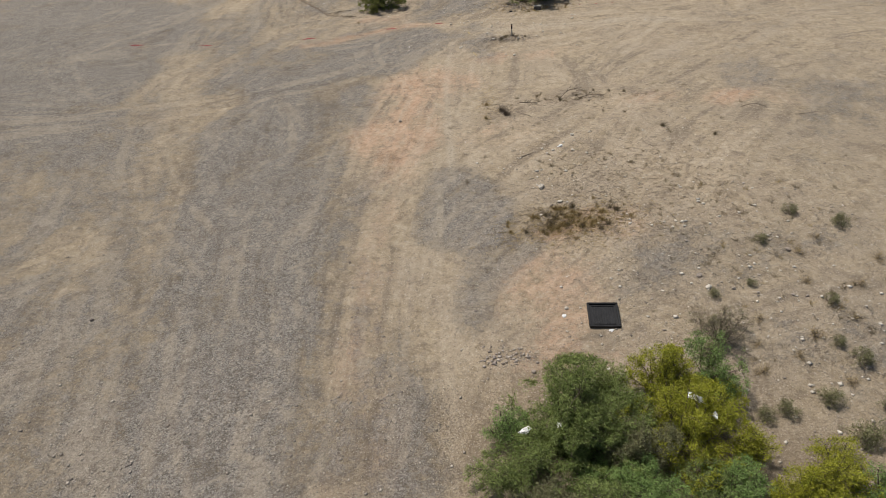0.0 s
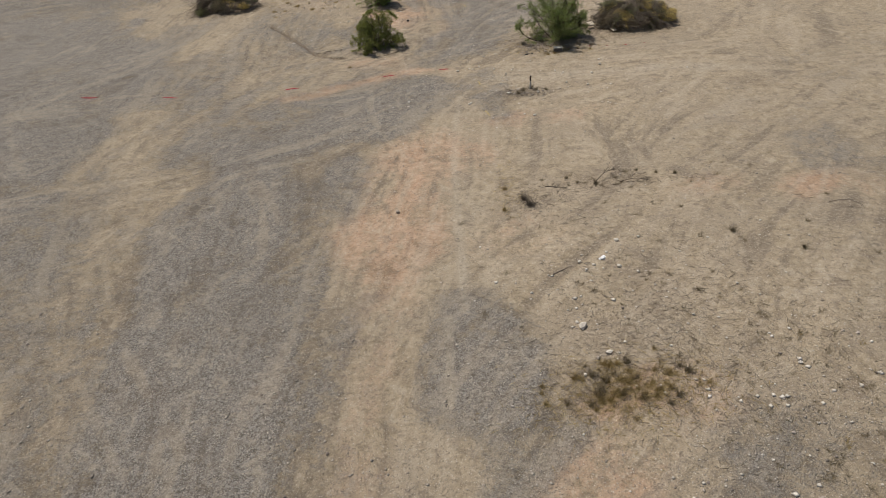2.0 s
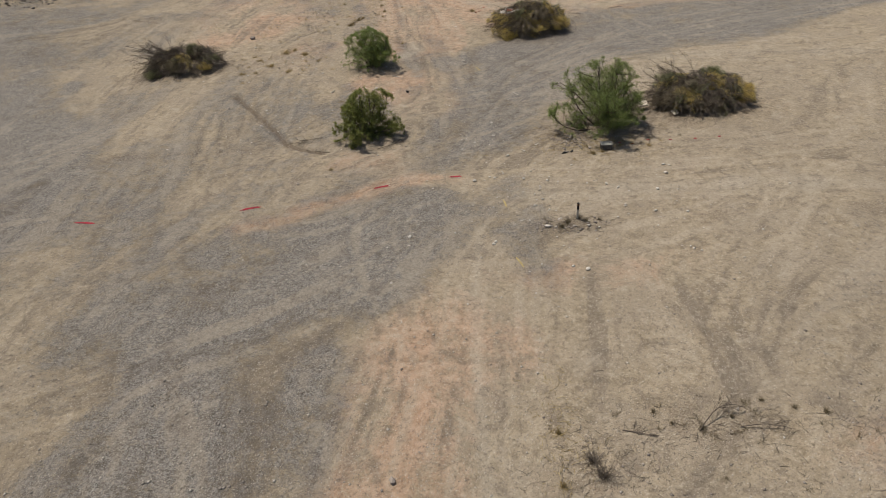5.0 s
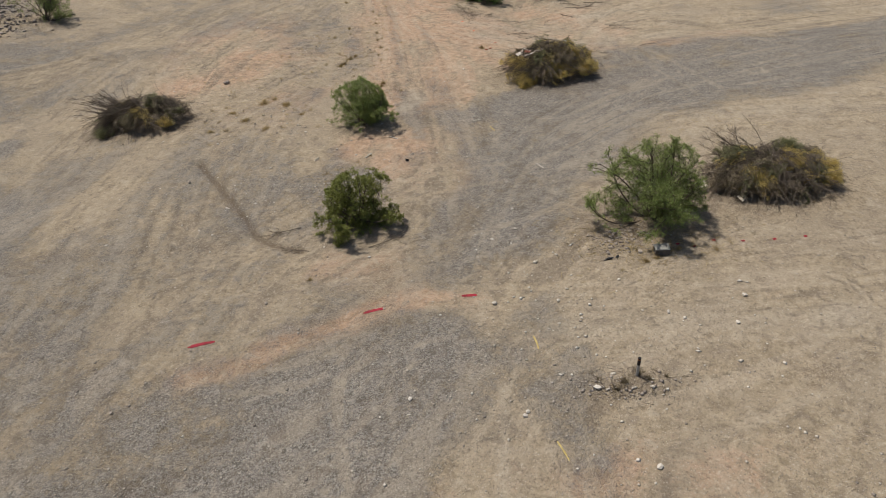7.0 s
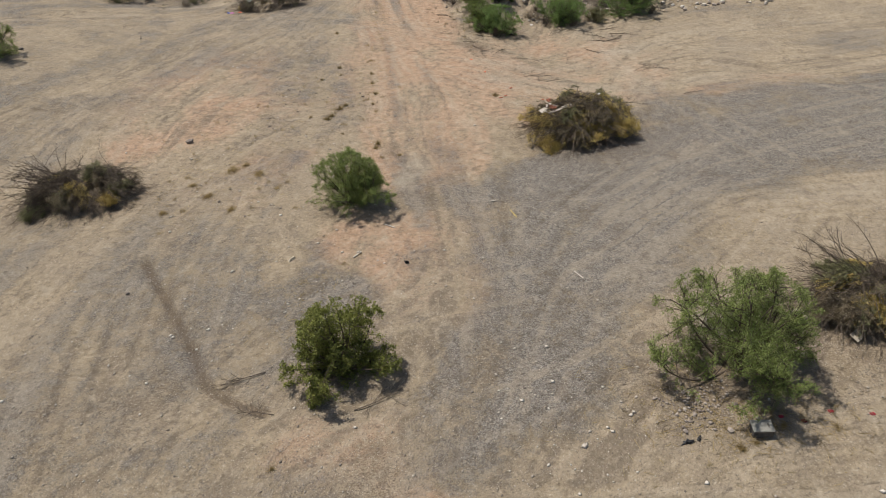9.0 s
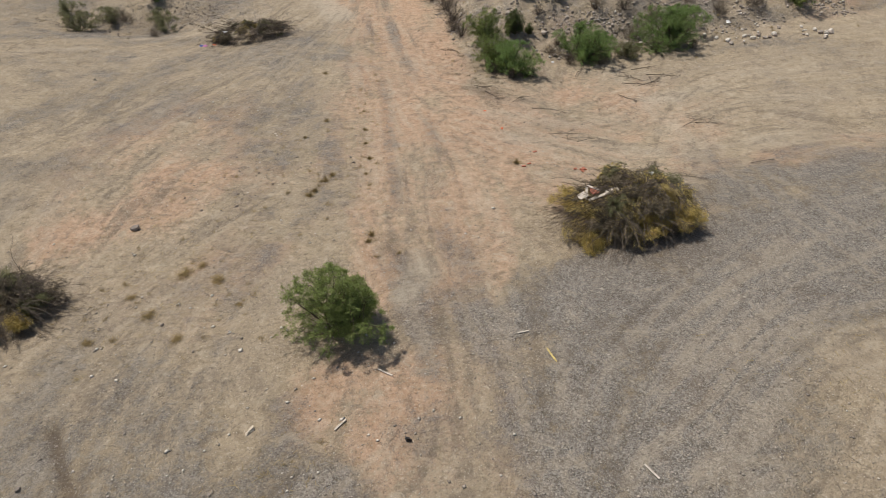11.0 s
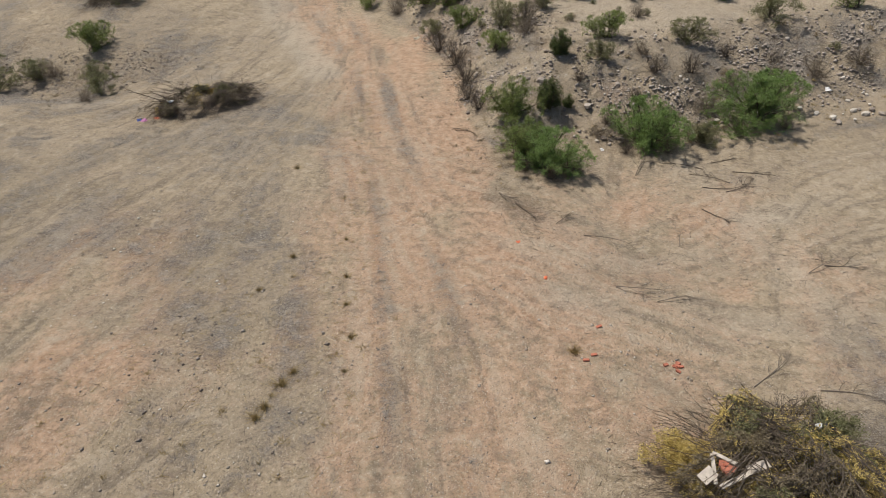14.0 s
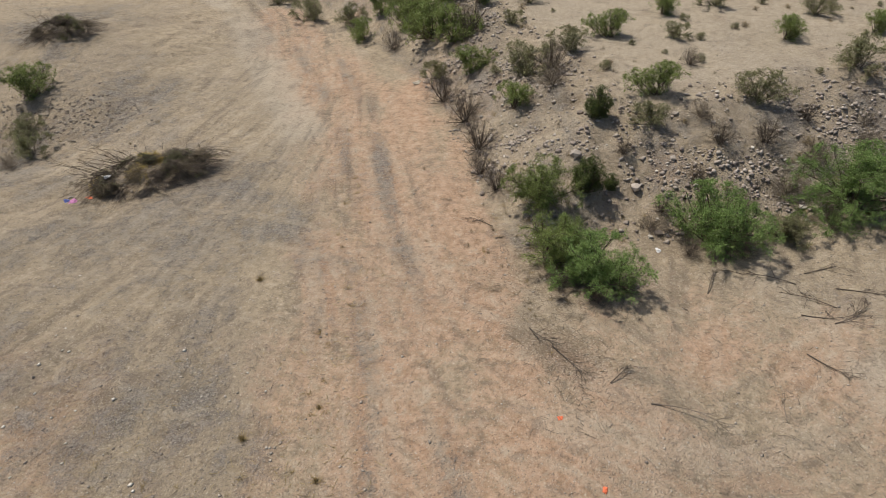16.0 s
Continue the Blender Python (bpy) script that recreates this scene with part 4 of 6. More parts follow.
plant("dry_shrub", shrub_meshes("thicket_e", 15, 1.1, 1.3, 22, DEADWOOD, LEAF_OLIVE, 1500, 0.06, 0.02), 9.0, 15.2, "grey half-bare shrub with thin twigs", "shrub", 10, group=THICKET)
plant("mesquite_shrub", shrub_meshes("thicket_f", 16, 1.15, 1.4, 15, BARK, LEAF_GREEN, 7000, 0.085, 0.028), 5.1, 9.5, "low bright green feathery shrub", "shrub", 200, group=THICKET)
plant("creosote_bush", shrub_meshes("thicket_g", 17, 0.8, 1.3, 14, BARK, LEAF_CREOSOTE, 3800, 0.07, 0.03, lean=(0.05, 1.15)), 8.2, 10.9, "small yellow-green bush with dry stems below", "shrub", 60, group=THICKET)
plant("dry_shrub", shrub_meshes("thicket_h", 18, 0.9, 0.9, 26, DEADWOOD, LEAF_BROWN, 700, 0.06, 0.02, lean=(0.4, 1.5), curl=-0.2), 7.9, 9.9, "dead grey-brown shrub with drooping stems", "shrub", 0, group=THICKET)
plant("creosote_bush", shrub_meshes("thicket_i", 19, 1.35, 1.6, 20, BARK, LEAF_CREOSOTE, 8000, 0.075, 0.032, lean=(0.05, 1.25)), 9.8, 9.6, "bright yellow-green leafy bush", "shrub", 90, group=THICKET)
plant("creosote_bush", shrub_meshes("thicket_j", 20, 0.9, 1.4, 16, BARK, LEAF_GREEN, 5000, 0.075, 0.03, lean=(0.05, 1.25)), 10.9, 9.0, "green leafy bush on the gravelly edge", "shrub", 40, group=THICKET)
plant("mesquite_shrub", shrub_meshes("thicket_k", 21, 1.45, 1.3, 18, BARK, LEAF_MESQUITE, 7000, 0.09, 0.025), 1.5, 10.3, "low spreading green shrub at the thicket's edge", "shrub", 140, group=THICKET)
plant("mesquite_shrub", shrub_meshes("thicket_l", 22, 0.75, 1.2, 13, BARK, LEAF_GREEN, 3000, 0.09, 0.025, lean=(0.1, 0.9)), 1.5, 11.9, "thin upright green shrub with red-brown stems", "shrub", 0, group=THICKET)
plant("mesquite_shrub", shrub_meshes("thicket_m", 23, 1.5, 1.4, 16, BARK, LEAF_MESQUITE, 5500, 0.09, 0.026), 6.5, 8.9, "dark green low shrub", "shrub", 33, group=THICKET)
plant("mesquite_shrub", shrub_meshes("thicket_n", 24, 1.7, 1.7, 16, BARK, LEAF_MESQUITE, 6500, 0.09, 0.026), 3.4, 8.6, "dark green spreading shrub", "shrub", 250, group=THICKET)
for k, (x, y, r, h, mat) in enumerate(((4.9, 12.9, 1.1, 1.5, LEAF_MESQUITE), (5.0, 11.0, 1.3, 1.9, LEAF_OLIVE), (7.4, 12.3, 1.2, 1.7, LEAF_CREOSOTE), (2.2, 9.2, 1.5, 1.3, LEAF_OLIVE), (8.9, 9.0, 1.1, 1.2, LEAF_CREOSOTE), (4.2, 10.0, 1.2, 1.6, LEAF_GREEN), (7.3, 9.4, 1.1, 1.3, LEAF_GREEN))):
    plant("mesquite_shrub", shrub_meshes("thicket_fill", 500 + k, r, h, 18, BARK, mat, 8000, 0.09, 0.028), x, y, "dense leafy green shrub within the thicket", "shrub", 50 * k, group=THICKET)
low_olive = shrub_meshes("low_olive", 25, 0.70, 0.52, 13, DEADWOOD, LEAF_OLIVE, 1500, 0.055, 0.022, limbs=5, twigs=3, thick=0.012, fine=1.0)
low_grey = shrub_meshes("low_grey", 26, 0.66, 0.42, 13, DEADWOOD, STRAW, 400, 0.05, 0.018, limbs=6, twigs=3, thick=0.011)
for x, y, s in ((10.1, 12.4, 0.75), (11.7, 11.3, 1.15), (11.4, 12.7, 0.85), (12.9, 11.9, 1.0), (8.6, 14.6, 0.8), (13.0, 13.9, 0.8)):
    plant("low_shrub", low_olive, x, y, "low olive-grey desert shrub on gravel", "shrub", 53 * x, s, group="low shrubs on the mound")
for x, y, s in ((9.9, 13.8, 0.6), (12.1, 15.0, 0.7), (10.7, 16.0, 0.5), (13.8, 12.9, 0.9), (14.6, 17.0, 0.6), (12.9, 17.4, 0.55), (13.7, 15.6, 0.6), (11.3, 14.3, 0.5), (13.3, 18.9, 0.6), (15.2, 15.2, 0.8), (12.4, 13.2, 0.55), (14.3, 19.6, 0.5), (15.9, 18.2, 0.7), (10.2, 14.9, 0.45), (14.6, 13.6, 0.7)):
    plant("low_shrub", low_grey, x, y, "low grey dried-out shrub on gravel", "shrub", 71 * x, s, group="low shrubs on the mound")

for x, y, s in ((9.6, 17.2, 0.5), (12.2, 19.8, 0.6), (14.0, 21.2, 0.7), (15.6, 20.2, 0.8), (11.0, 17.6, 0.45), (16.4, 16.6, 0.9), (13.2, 16.3, 0.6), (9.4, 12.2, 0.7), (10.8, 10.6, 0.9), (12.0, 9.6, 1.0), (13.6, 10.8, 1.0), (14.9, 12.0, 0.9), (15.4, 14.0, 0.8), (12.6, 14.6, 0.55), (9.2, 16.0, 0.45)):
    plant("low_shrub", low_olive, x, y, "low olive-grey desert shrub on gravel", "shrub", 53 * x, s, group="low shrubs on the mound")

# ---- lone trees and shrubs on the open ground ----
plant("mesquite_tree", shrub_meshes("mesquite", 31, 2.95, 3.6, 17, BARK, LEAF_MESQUITE, 36000, 0.11, 0.028, lean=(0.1, 1.3), limbs=16, twigs=7, thick=0.05), 9.15, 55.1, "feathery green mesquite tree with dark forking limbs", "tree", 15)
plant("green_shrub", shrub_meshes("broadleaf", 32, 1.95, 2.6, 20, BARK, LEAF_BROAD, 15000, 0.11, 0.05, limbs=9, thick=0.035, lean=(0.05, 1.35)), -3.75, 56.5, "rounded leafy green shrub with a ragged crown", "shrub", 0)
plant("green_shrub", shrub_meshes("sprout", 33, 0.35, 0.8, 8, BARK, LEAF_BROAD, 700, 0.09, 0.04), -4.35, 55.0, "small leafy sprout beside a larger shrub", "shrub", 0)
plant("mesquite_shrub", shrub_meshes("round_mesquite", 34, 2.25, 2.4, 26, BARK, LEAF_MESQUITE, 28000, 0.10, 0.03, limbs=9, thick=0.03), -4.05, 67.0, "dense rounded green mesquite shrub", "shrub", 80)
plant("mesquite_tree", shrub_meshes("far_mesquite", 35, 2.4, 2.9, 16, BARK, LEAF_MESQUITE, 12000, 0.105, 0.03, limbs=9, thick=0.04, fine=1.0), -31.2, 87.6, "rounded green mesquite on stony ground", "tree", 40)
plant("mesquite_tree", shrub_meshes("thin_mesquite", 36, 1.5, 2.3, 12, BARK, LEAF_OLIVE, 3500, 0.10, 0.03, limbs=8, thick=0.035, fine=1.0), -37.6, 93.5, "thin pale green mesquite on rubble", "tree", 0)

yellow_weed = shrub_meshes("yellow_weed", 37, 0.8, 0.13, 18, STRAW, STRAW, 420, 0.06, 0.02, lean=(0.6, 1.5), limbs=5, twigs=3, thick=0.007)
for x, y, s in ((-10.7, 71.1, 1.1), (-9.2, 70.5, 1.0), (-11.4, 68.7, 0.9), (-9.9, 67.2, 0.8), (-10.1, 71.6, 0.7), (-12.4, 69.8, 0.6), (-13.2, 67.4, 0.7), (-8.0, 68.9, 0.5)):
    plant("low_shrub", yellow_weed, x, y, "low yellowing weed on clay soil", "shrub", 31 * x, s, group="yellow weeds on the slope")

# ---- bank: trees, junipers and scrub ----
BANK = "scrub on the stony bank"
plant("mesquite_tree", shrub_meshes("bank_a", 41, 2.3, 1.75, 22, BARK, LEAF_GREEN, 17000, 0.10, 0.03, limbs=9, thick=0.03), 5.3, 90.7, "bright green mesquite at the foot of the bank", "tree", 0, group=BANK)
plant("mesquite_tree", shrub_meshes("bank_b", 42, 1.75, 1.8, 18, BARK, LEAF_MESQUITE, 11000, 0.10, 0.028, limbs=9, thick=0.03), 3.9, 92.0, "green feathery mesquite beside the road", "tree", 70, group=BANK)
plant("mesquite_tree", shrub_meshes("bank_c", 43, 1.75, 1.8, 18, BARK, LEAF_MESQUITE, 10000, 0.10, 0.028, limbs=9, thick=0.03), 4.0, 94.8, "olive green mesquite on the slope", "tree", 170, group=BANK)
plant("mesquite_tree", shrub_meshes("bank_d", 44, 2.5, 2.1, 26, BARK, LEAF_GREEN, 22000, 0.10, 0.03, limbs=9, thick=0.03), 10.5, 92.9, "rounded bright green mesquite with dry lower twigs", "tree", 0, group=BANK)
plant("mesquite_tree", shrub_meshes("bank_e", 45, 3.3, 2.2, 28, BARK, LEAF_GREEN, 28000, 0.10, 0.03, limbs=9, thick=0.035), 17.0, 94.6, "broad green mesquite on the bank", "tree", 0, group=BANK)
plant("mesquite_shrub", shrub_meshes("bank_f", 46, 1.2, 1.0, 16, BARK, LEAF_OLIVE, 4500, 0.08, 0.028), 13.4, 92.9, "low olive shrub with dry grass below", "shrub", 0, group=BANK)
junipers = shrub_meshes("juniper", 47, 0.62, 1.45, 26, BARK, LEAF_JUNIPER, 7500, 0.07, 0.028, lean=(0.02, 0.85), limbs=8, thick=0.02)
for x, y, s, lab in ((7.35, 99.3, 0.95, "small dark upright juniper"), (6.0, 95.3, 1.15, "dark bushy juniper on the slope"), (7.15, 95.7, 0.5, "tiny dark juniper seedling")):
    plant("juniper", junipers, x, y, lab, "shrub", 90 * x, s, group="junipers on the bank")
scrub_green = shrub_meshes("scrub_green", 51, 1.7, 1.35, 18, BARK, LEAF_MESQUITE, 7000, 0.09, 0.03, limbs=6, twigs=4, thick=0.022, fine=1.0)
scrub_olive = shrub_meshes("scrub_olive", 52, 1.7, 1.2, 18, DEADWOOD, LEAF_OLIVE, 5500, 0.085, 0.03, limbs=6, twigs=4, thick=0.02, fine=1.0)
scrub_grey = shrub_meshes("scrub_grey", 53, 1.5, 1.2, 22, DEADWOOD, LEAF_BROWN, 1200, 0.06, 0.02, limbs=7, twigs=5, thick=0.022)
scrub_twig = shrub_meshes("scrub_twig", 54, 1.2, 1.5, 26, DARKTWIG, LEAF_BROWN, 350, 0.05, 0.018, limbs=8, twigs=5, thick=0.018)
for x, y, s in ((10.3, 100.4, 1.0), (4.0, 102.4, 0.85), (10.1, 108.4, 1.0), (19.2, 106.6, 0.85), (0.2, 114.6, 1.5), (-4.6, 118.4, 0.95), (24.3, 107.0, 0.8), (-1.2, 119, 1.1), (14.1, 111.6, 0.8), (-23.6, 109.6, 1.25), (28, 99, 1.2), (26.5, 103.5, 1.0), (1.6, 112.6, 1.35), (-0.9, 117.2, 1.35), (2.3, 108.3, 0.95), (-3.2, 121.2, 1.2), (1.4, 118.2, 1.4), (3.4, 115.4, 1.1)):
    plant("mesquite_shrub", scrub_green, x, y, "scrubby green mesquite among stones", "shrub", 67 * x + y, s, group=BANK)
for x, y, s in ((14.7, 99.6, 1.0), (20.5, 102.3, 1.15), (4.9, 105.4, 1.2), (7.5, 106.2, 0.9), (13.4, 107.4, 0.65), (0.4, 109.1, 0.75), (-8.7, 123.6, 1.2), (5.0, 111.2, 0.6), (9.6, 98.7, 0.75), (22.5, 110, 0.9), (-5.8, 122, 1.0), (-12, 128, 1.1), (6.6, 115, 0.75), (17.6, 112.5, 0.9), (-21.5, 104, 0.9), (-22.6, 106.3, 0.8), (-26.5, 106.5, 1.0), (-28.5, 104.8, 1.1), (-30.5, 107.5, 1.0)):
    plant("olive_shrub", scrub_olive, x, y, "olive-grey scrubby shrub on pale gravel", "shrub", 41 * x + y, s, group=BANK)
# small ones added at tree feet stand for dry lower twigs and shade
for x, y, s in ((1.6, 103.6, 1.15), (2.0, 100.5, 1.0), (5.2, 89.6, 0.55), (4.0, 90.6, 0.5), (6.4, 90.2, 0.45), (9.4, 92.2, 0.5), (11.4, 92.0, 0.5), (15.6, 93.6, 0.55), (18.2, 93.6, 0.55), (8.0, 97.2, 0.5), (10.8, 95.8, 0.45), (1.9, 98.2, 0.8), (2.4, 96.5, 0.75), (12.9, 103.6, 0.6), (0.6, 106.4, 1.0), (16.7, 98.8, 0.6), (6.2, 104.4, 1.0), (2.6, 112, 1.2), (-2.4, 115.6, 0.9), (14.3, 97.5, 0.75), (12.1, 97.2, 0.7), (9.0, 94.6, 0.5)):
    plant("bare_shrub", scrub_twig, x, y, "bare dark twiggy shrub on the slope", "shrub", 29 * x + y, s, group=BANK)
for x, y, s in ((5.9, 103, 0.9), (19.4, 98.7, 0.45), (14.6, 95.4, 0.8), (16.2, 96.9, 0.8), (8.3, 93.9, 0.55), (11.8, 98.5, 0.6), (-21.8, 102.6, 0.6), (-25.5, 107, 0.8), (21.5, 97.6, 0.9), (24.5, 98.6, 0.9), (12.4, 94.6, 0.55), (18.9, 97.6, 0.6)):
    plant("dry_shrub", scrub_grey, x, y, "dry grey shrub with few leaves", "shrub", 37 * x + y, s, group=BANK)
rng = np.random.default_rng(77)
tiny = 0
while tiny < 85:
    x, y = rng.uniform(1, 34), rng.uniform(95, 124)
    d = float(bank_inside(np.array(x), np.array(y)))
    if d > 2.5 and (d > 5 or rng.random() < 0.5):
        plant("low_shrub", low_olive if rng.random() < 0.45 else low_grey, x, y, "small grey-green scrub on pale gravel", "shrub", rng.uniform(0, 360), rng.uniform(0.3, 0.8), group="small scrub on the bank top")
        tiny += 1


# ---- heaps of cut brush ----
def brush_pile(seed, x, y, a, b, tall, turn, label, shares, clumps=(), count=70, n_leaf=12000, spikes=0):
    """Cut bushes thrown on a heap: bundles of near-parallel stems hang outwards over a dome, some still leafy."""
    rng = np.random.default_rng(seed)
    e = stand("brush_pile", x, y, turn)
    az, rr = rng.random(count) * 2 * math.pi, rng.random(count) ** 0.6 * 0.80
    lump = 0.72 + 0.42 * rng.random(count)
    z = tall * np.sqrt(np.clip(1 - rr ** 2, 0.05, 1)) * lump * np.where(rng.random(count) < 0.35, 0.55, 1.0)
    core = np.stack([rr * np.cos(az) * a, rr * np.sin(az) * b, z], -1)
    swing = az + rng.normal(0, 1.25, count)
    way = unit(np.stack([np.cos(swing), np.sin(swing), rng.normal(0.16, 0.42, count)], -1))
    reach = (0.45 + 0.45 * rng.random(count)) * min(a, b) * 0.62
    per = 13
    foot = np.repeat(core, per, 0) + rng.normal(size=(count * per, 3)) * np.array([0.16, 0.16, 0.10])
    head = unit(np.repeat(way, per, 0) + rng.normal(size=(count * per, 3)) * 0.24)
    length = np.repeat(reach, per) * (0.6 + 0.6 * rng.random(count * per))
    foot = foot - head * length[:, None] * 0.45
    stem = branches(rng, foot, head, length * 1.35, np.full(len(foot), -0.30), 4, 0.14)
    t2, h2, w2 = along_lines(rng, stem, len(stem) * 5, 0.25, 1.0)
    spray = branches(rng, t2, unit(h2 + rng.normal(size=(len(t2), 3)) * 0.40), 0.14 + 0.22 * rng.random(len(t2)), np.full(len(t2), -0.22), 2)

    def hold(p):
        turn_ = np.arctan2(p[..., 1] / b, p[..., 0] / a)
        lumps = 0.90 + 0.10 * np.sin(3 * turn_ + seed) + 0.09 * np.sin(7 * turn_ + 2 * seed) + 0.07 * np.sin(5 * p[..., 0] + seed) * np.sin(5 * p[..., 1])
        rho = np.sqrt((p[..., 0] / a) ** 2 + (p[..., 1] / b) ** 2 + (np.maximum(p[..., 2], 0) / (tall * 1.1)) ** 2) / lumps
        q = p / np.maximum(1, rho)[..., None] ** 0.50
        q[..., 2] = np.maximum(q[..., 2], 0.02 + 0.04 * rng.random(q.shape[:-1]))
        return q

    stem, spray = hold(stem), hold(spray)
    chunks = [tubes(stem, np.full(len(stem), 0.013), np.full(len(stem), 0.005)), tubes(spray, np.full(len(spray), 0.0055), np.full(len(spray), 0.003))]
    if spikes:
        s_az = rng.normal(2.7, 0.75, spikes)
        s_way = unit(np.stack([np.cos(s_az), np.sin(s_az), 0.15 + 0.65 * rng.random(spikes)], -1))
        s_line = branches(rng, np.stack([rng.normal(-0.3, 0.25, spikes) * a, rng.normal(0.3, 0.25, spikes) * b, np.full(spikes, tall * 0.6)], -1), s_way, 1.0 + 1.3 * rng.random(spikes), np.full(spikes, -0.08), 4)
        sp, sh, _ = along_lines(rng, s_line, spikes * 7, 0.3, 1.0)
        s_twig = branches(rng, sp, unit(sh + rng.normal(size=(len(sp), 3)) * 0.4), 0.25 + 0.25 * rng.random(len(sp)), np.zeros(len(sp)), 2)
        chunks += [tubes(s_line, np.full(spikes, 0.018), np.full(spikes, 0.006)), tubes(s_twig, np.full(len(sp), 0.007), np.full(len(sp), 0.004))]
    loose = 200
    l_az = rng.random(loose) * 2 * math.pi
    l_foot = np.stack([0.72 * a * np.cos(l_az), 0.72 * b * np.sin(l_az), (0.1 + 0.75 * rng.random(loose)) * tall * 0.7], -1)
    l_head = unit(np.stack([np.cos(l_az + rng.normal(0, 0.5, loose)), np.sin(l_az + rng.normal(0, 0.5, loose)), rng.normal(0.1, 0.25, loose)], -1))
    l_line = branches(rng, l_foot, l_head, 0.7 + 1.0 * rng.random(loose), np.full(loose, -0.28), 4)
    lp, lh, _ = along_lines(rng, l_line, loose * 5, 0.3, 1.0)
    l_twig = branches(rng, lp, unit(lh + rng.normal(size=(len(lp), 3)) * 0.35), 0.15 + 0.25 * rng.random(len(lp)), np.full(len(lp), -0.15), 2)
    for line in (l_line, l_twig):
        line[:, :, 2] = np.maximum(line[:, :, 2], 0.02)
    chunks += [tubes(l_line, np.full(loose, 0.010), np.full(loose, 0.004)), tubes(l_twig, np.full(len(lp), 0.006), np.full(len(lp), 0.003))]
    under("brushwood", array_mesh("brushwood", *join(chunks), DARKTWIG), e)
    tone = rng.random(count)[w2 // per]
    lo = 0.0
    for mat, share, lab in shares:
        pick = (tone >= lo) & (tone < lo + share)
        lo += share
        p, h, _ = along_lines(rng, spray[pick], int(n_leaf * share * 6), -0.3, 1.15)
        p[:, 2] = np.maximum(p[:, 2], 0.02)
        under("dry_foliage", array_mesh("dry_foliage", *leaves(rng, p, h, 0.080, 0.021), mat), e, lab)
    for k, (dx, dy, dz, r, mat) in enumerate(clumps):
        for part_name, me in shrub_meshes("leafy_bough", seed * 10 + k, r, r * 0.8, 16, DARKTWIG, mat, int(11000 * r * r) + 1500, 0.070, 0.022, lean=(0.2, 1.55), curl=-0.25, limbs=12, fine=1.0):
            if part_name == "foliage":
                ob = under("leafy_bough", me, e, "leafy bough of drying leaves")
                ob.matrix_basis = pose(dx, dy, dz)
    return tagged(e, label, "brush pile", "heaps of cut brush")


YEL, OLV, BRN = "yellowed dry leaves", "olive drying leaves", "withered brown leaves"
brush_pile(61, 7.85, 72.75, 3.05, 2.5, 1.95, 10, "large heap of cut brush with yellowed leaves and rubbish on top", ((LEAF_DRY, 0.34, YEL), (LEAF_BROWN, 0.28, BRN), (LEAF_OLIVE, 0.1, OLV)), ((1.9, -1.45, 0.35, 1.05, LEAF_DRY), (0.3, -1.5, 0.5, 0.95, LEAF_DRY), (-2.2, -1.5, 0.0, 0.85, LEAF_DRY), (-1.9, 1.4, 0.35, 1.0, LEAF_DRY), (-0.6, -0.9, 0.9, 0.8, LEAF_DRY), (2.3, 0.7, 0.5, 0.9, LEAF_OLIVE), (-0.6, 0.5, 1.3, 0.8, LEAF_BROWN), (0.9, 0.3, 1.2, 0.8, LEAF_OLIVE), (1.6, -0.3, 0.9, 0.8, LEAF_DRY), (-1.2, -0.9, 0.8, 0.7, LEAF_BROWN), (0.2, 1.6, 0.8, 0.8, LEAF_BROWN)), 85, 15000)
brush_pile(62, 15.3, 57.3, 3.15, 1.95, 1.7, -4, "heap of cut grey and yellowing brush beside a tree", ((LEAF_OLIVE, 0.24, OLV), (LEAF_DRY, 0.14, YEL), (LEAF_BROWN, 0.25, BRN)), ((0.6, -0.4, 1.1, 0.7, LEAF_DRY), (2.4, -0.6, 0.4, 0.7, LEAF_DRY), (-1.6, 0.5, 1.0, 0.9, LEAF_OLIVE), (0.9, 0.9, 1.0, 0.9, LEAF_OLIVE), (1.9, 0.5, 0.8, 0.7, LEAF_DRY), (-2.3, -0.5, 0.3, 0.6, LEAF_BROWN), (-0.5, -1.3, 0.4, 0.7, LEAF_BROWN), (-1.0, -0.7, 0.8, 0.7, LEAF_DRY), (2.7, 0.3, 0.3, 0.8, LEAF_DRY)), 75, 12000, 36)
brush_pile(63, -17.7, 69.2, 2.95, 1.8, 1.55, 12, "dark heap of cut brush with bare spiky branches", ((LEAF_OLIVE, 0.2, OLV), (LEAF_BROWN, 0.22, BRN), (LEAF_DRY, 0.05, YEL)), ((0.9, 0.5, 1.0, 0.8, LEAF_OLIVE), (-0.6, -0.9, 0.5, 0.8, LEAF_BROWN), (1.9, -0.3, 0.5, 0.7, LEAF_OLIVE), (-2.2, -0.9, 0.1, 0.7, LEAF_OLIVE), (-0.2, -0.6, 0.9, 0.6, LEAF_DRY), (1.4, -1.0, 0.3, 0.6, LEAF_DRY)), 70, 9000, 80)
brush_pile(64, -13.5, 99.8, 3.4, 1.35, 1.1, 24, "low dark heap of cut brush with rubbish dumped on it", ((LEAF_OLIVE, 0.16, OLV), (LEAF_DRY, 0.08, YEL), (LEAF_BROWN, 0.18, BRN)), ((-2.2, 0.3, 0.2, 0.6, LEAF_DRY), (0.2, 0.8, 0.5, 0.6, LEAF_DRY), (1.2, 0.0, 0.6, 0.6, LEAF_OLIVE), (2.4, 0.2, 0.3, 0.5, LEAF_BROWN)), 60, 7000, 30)
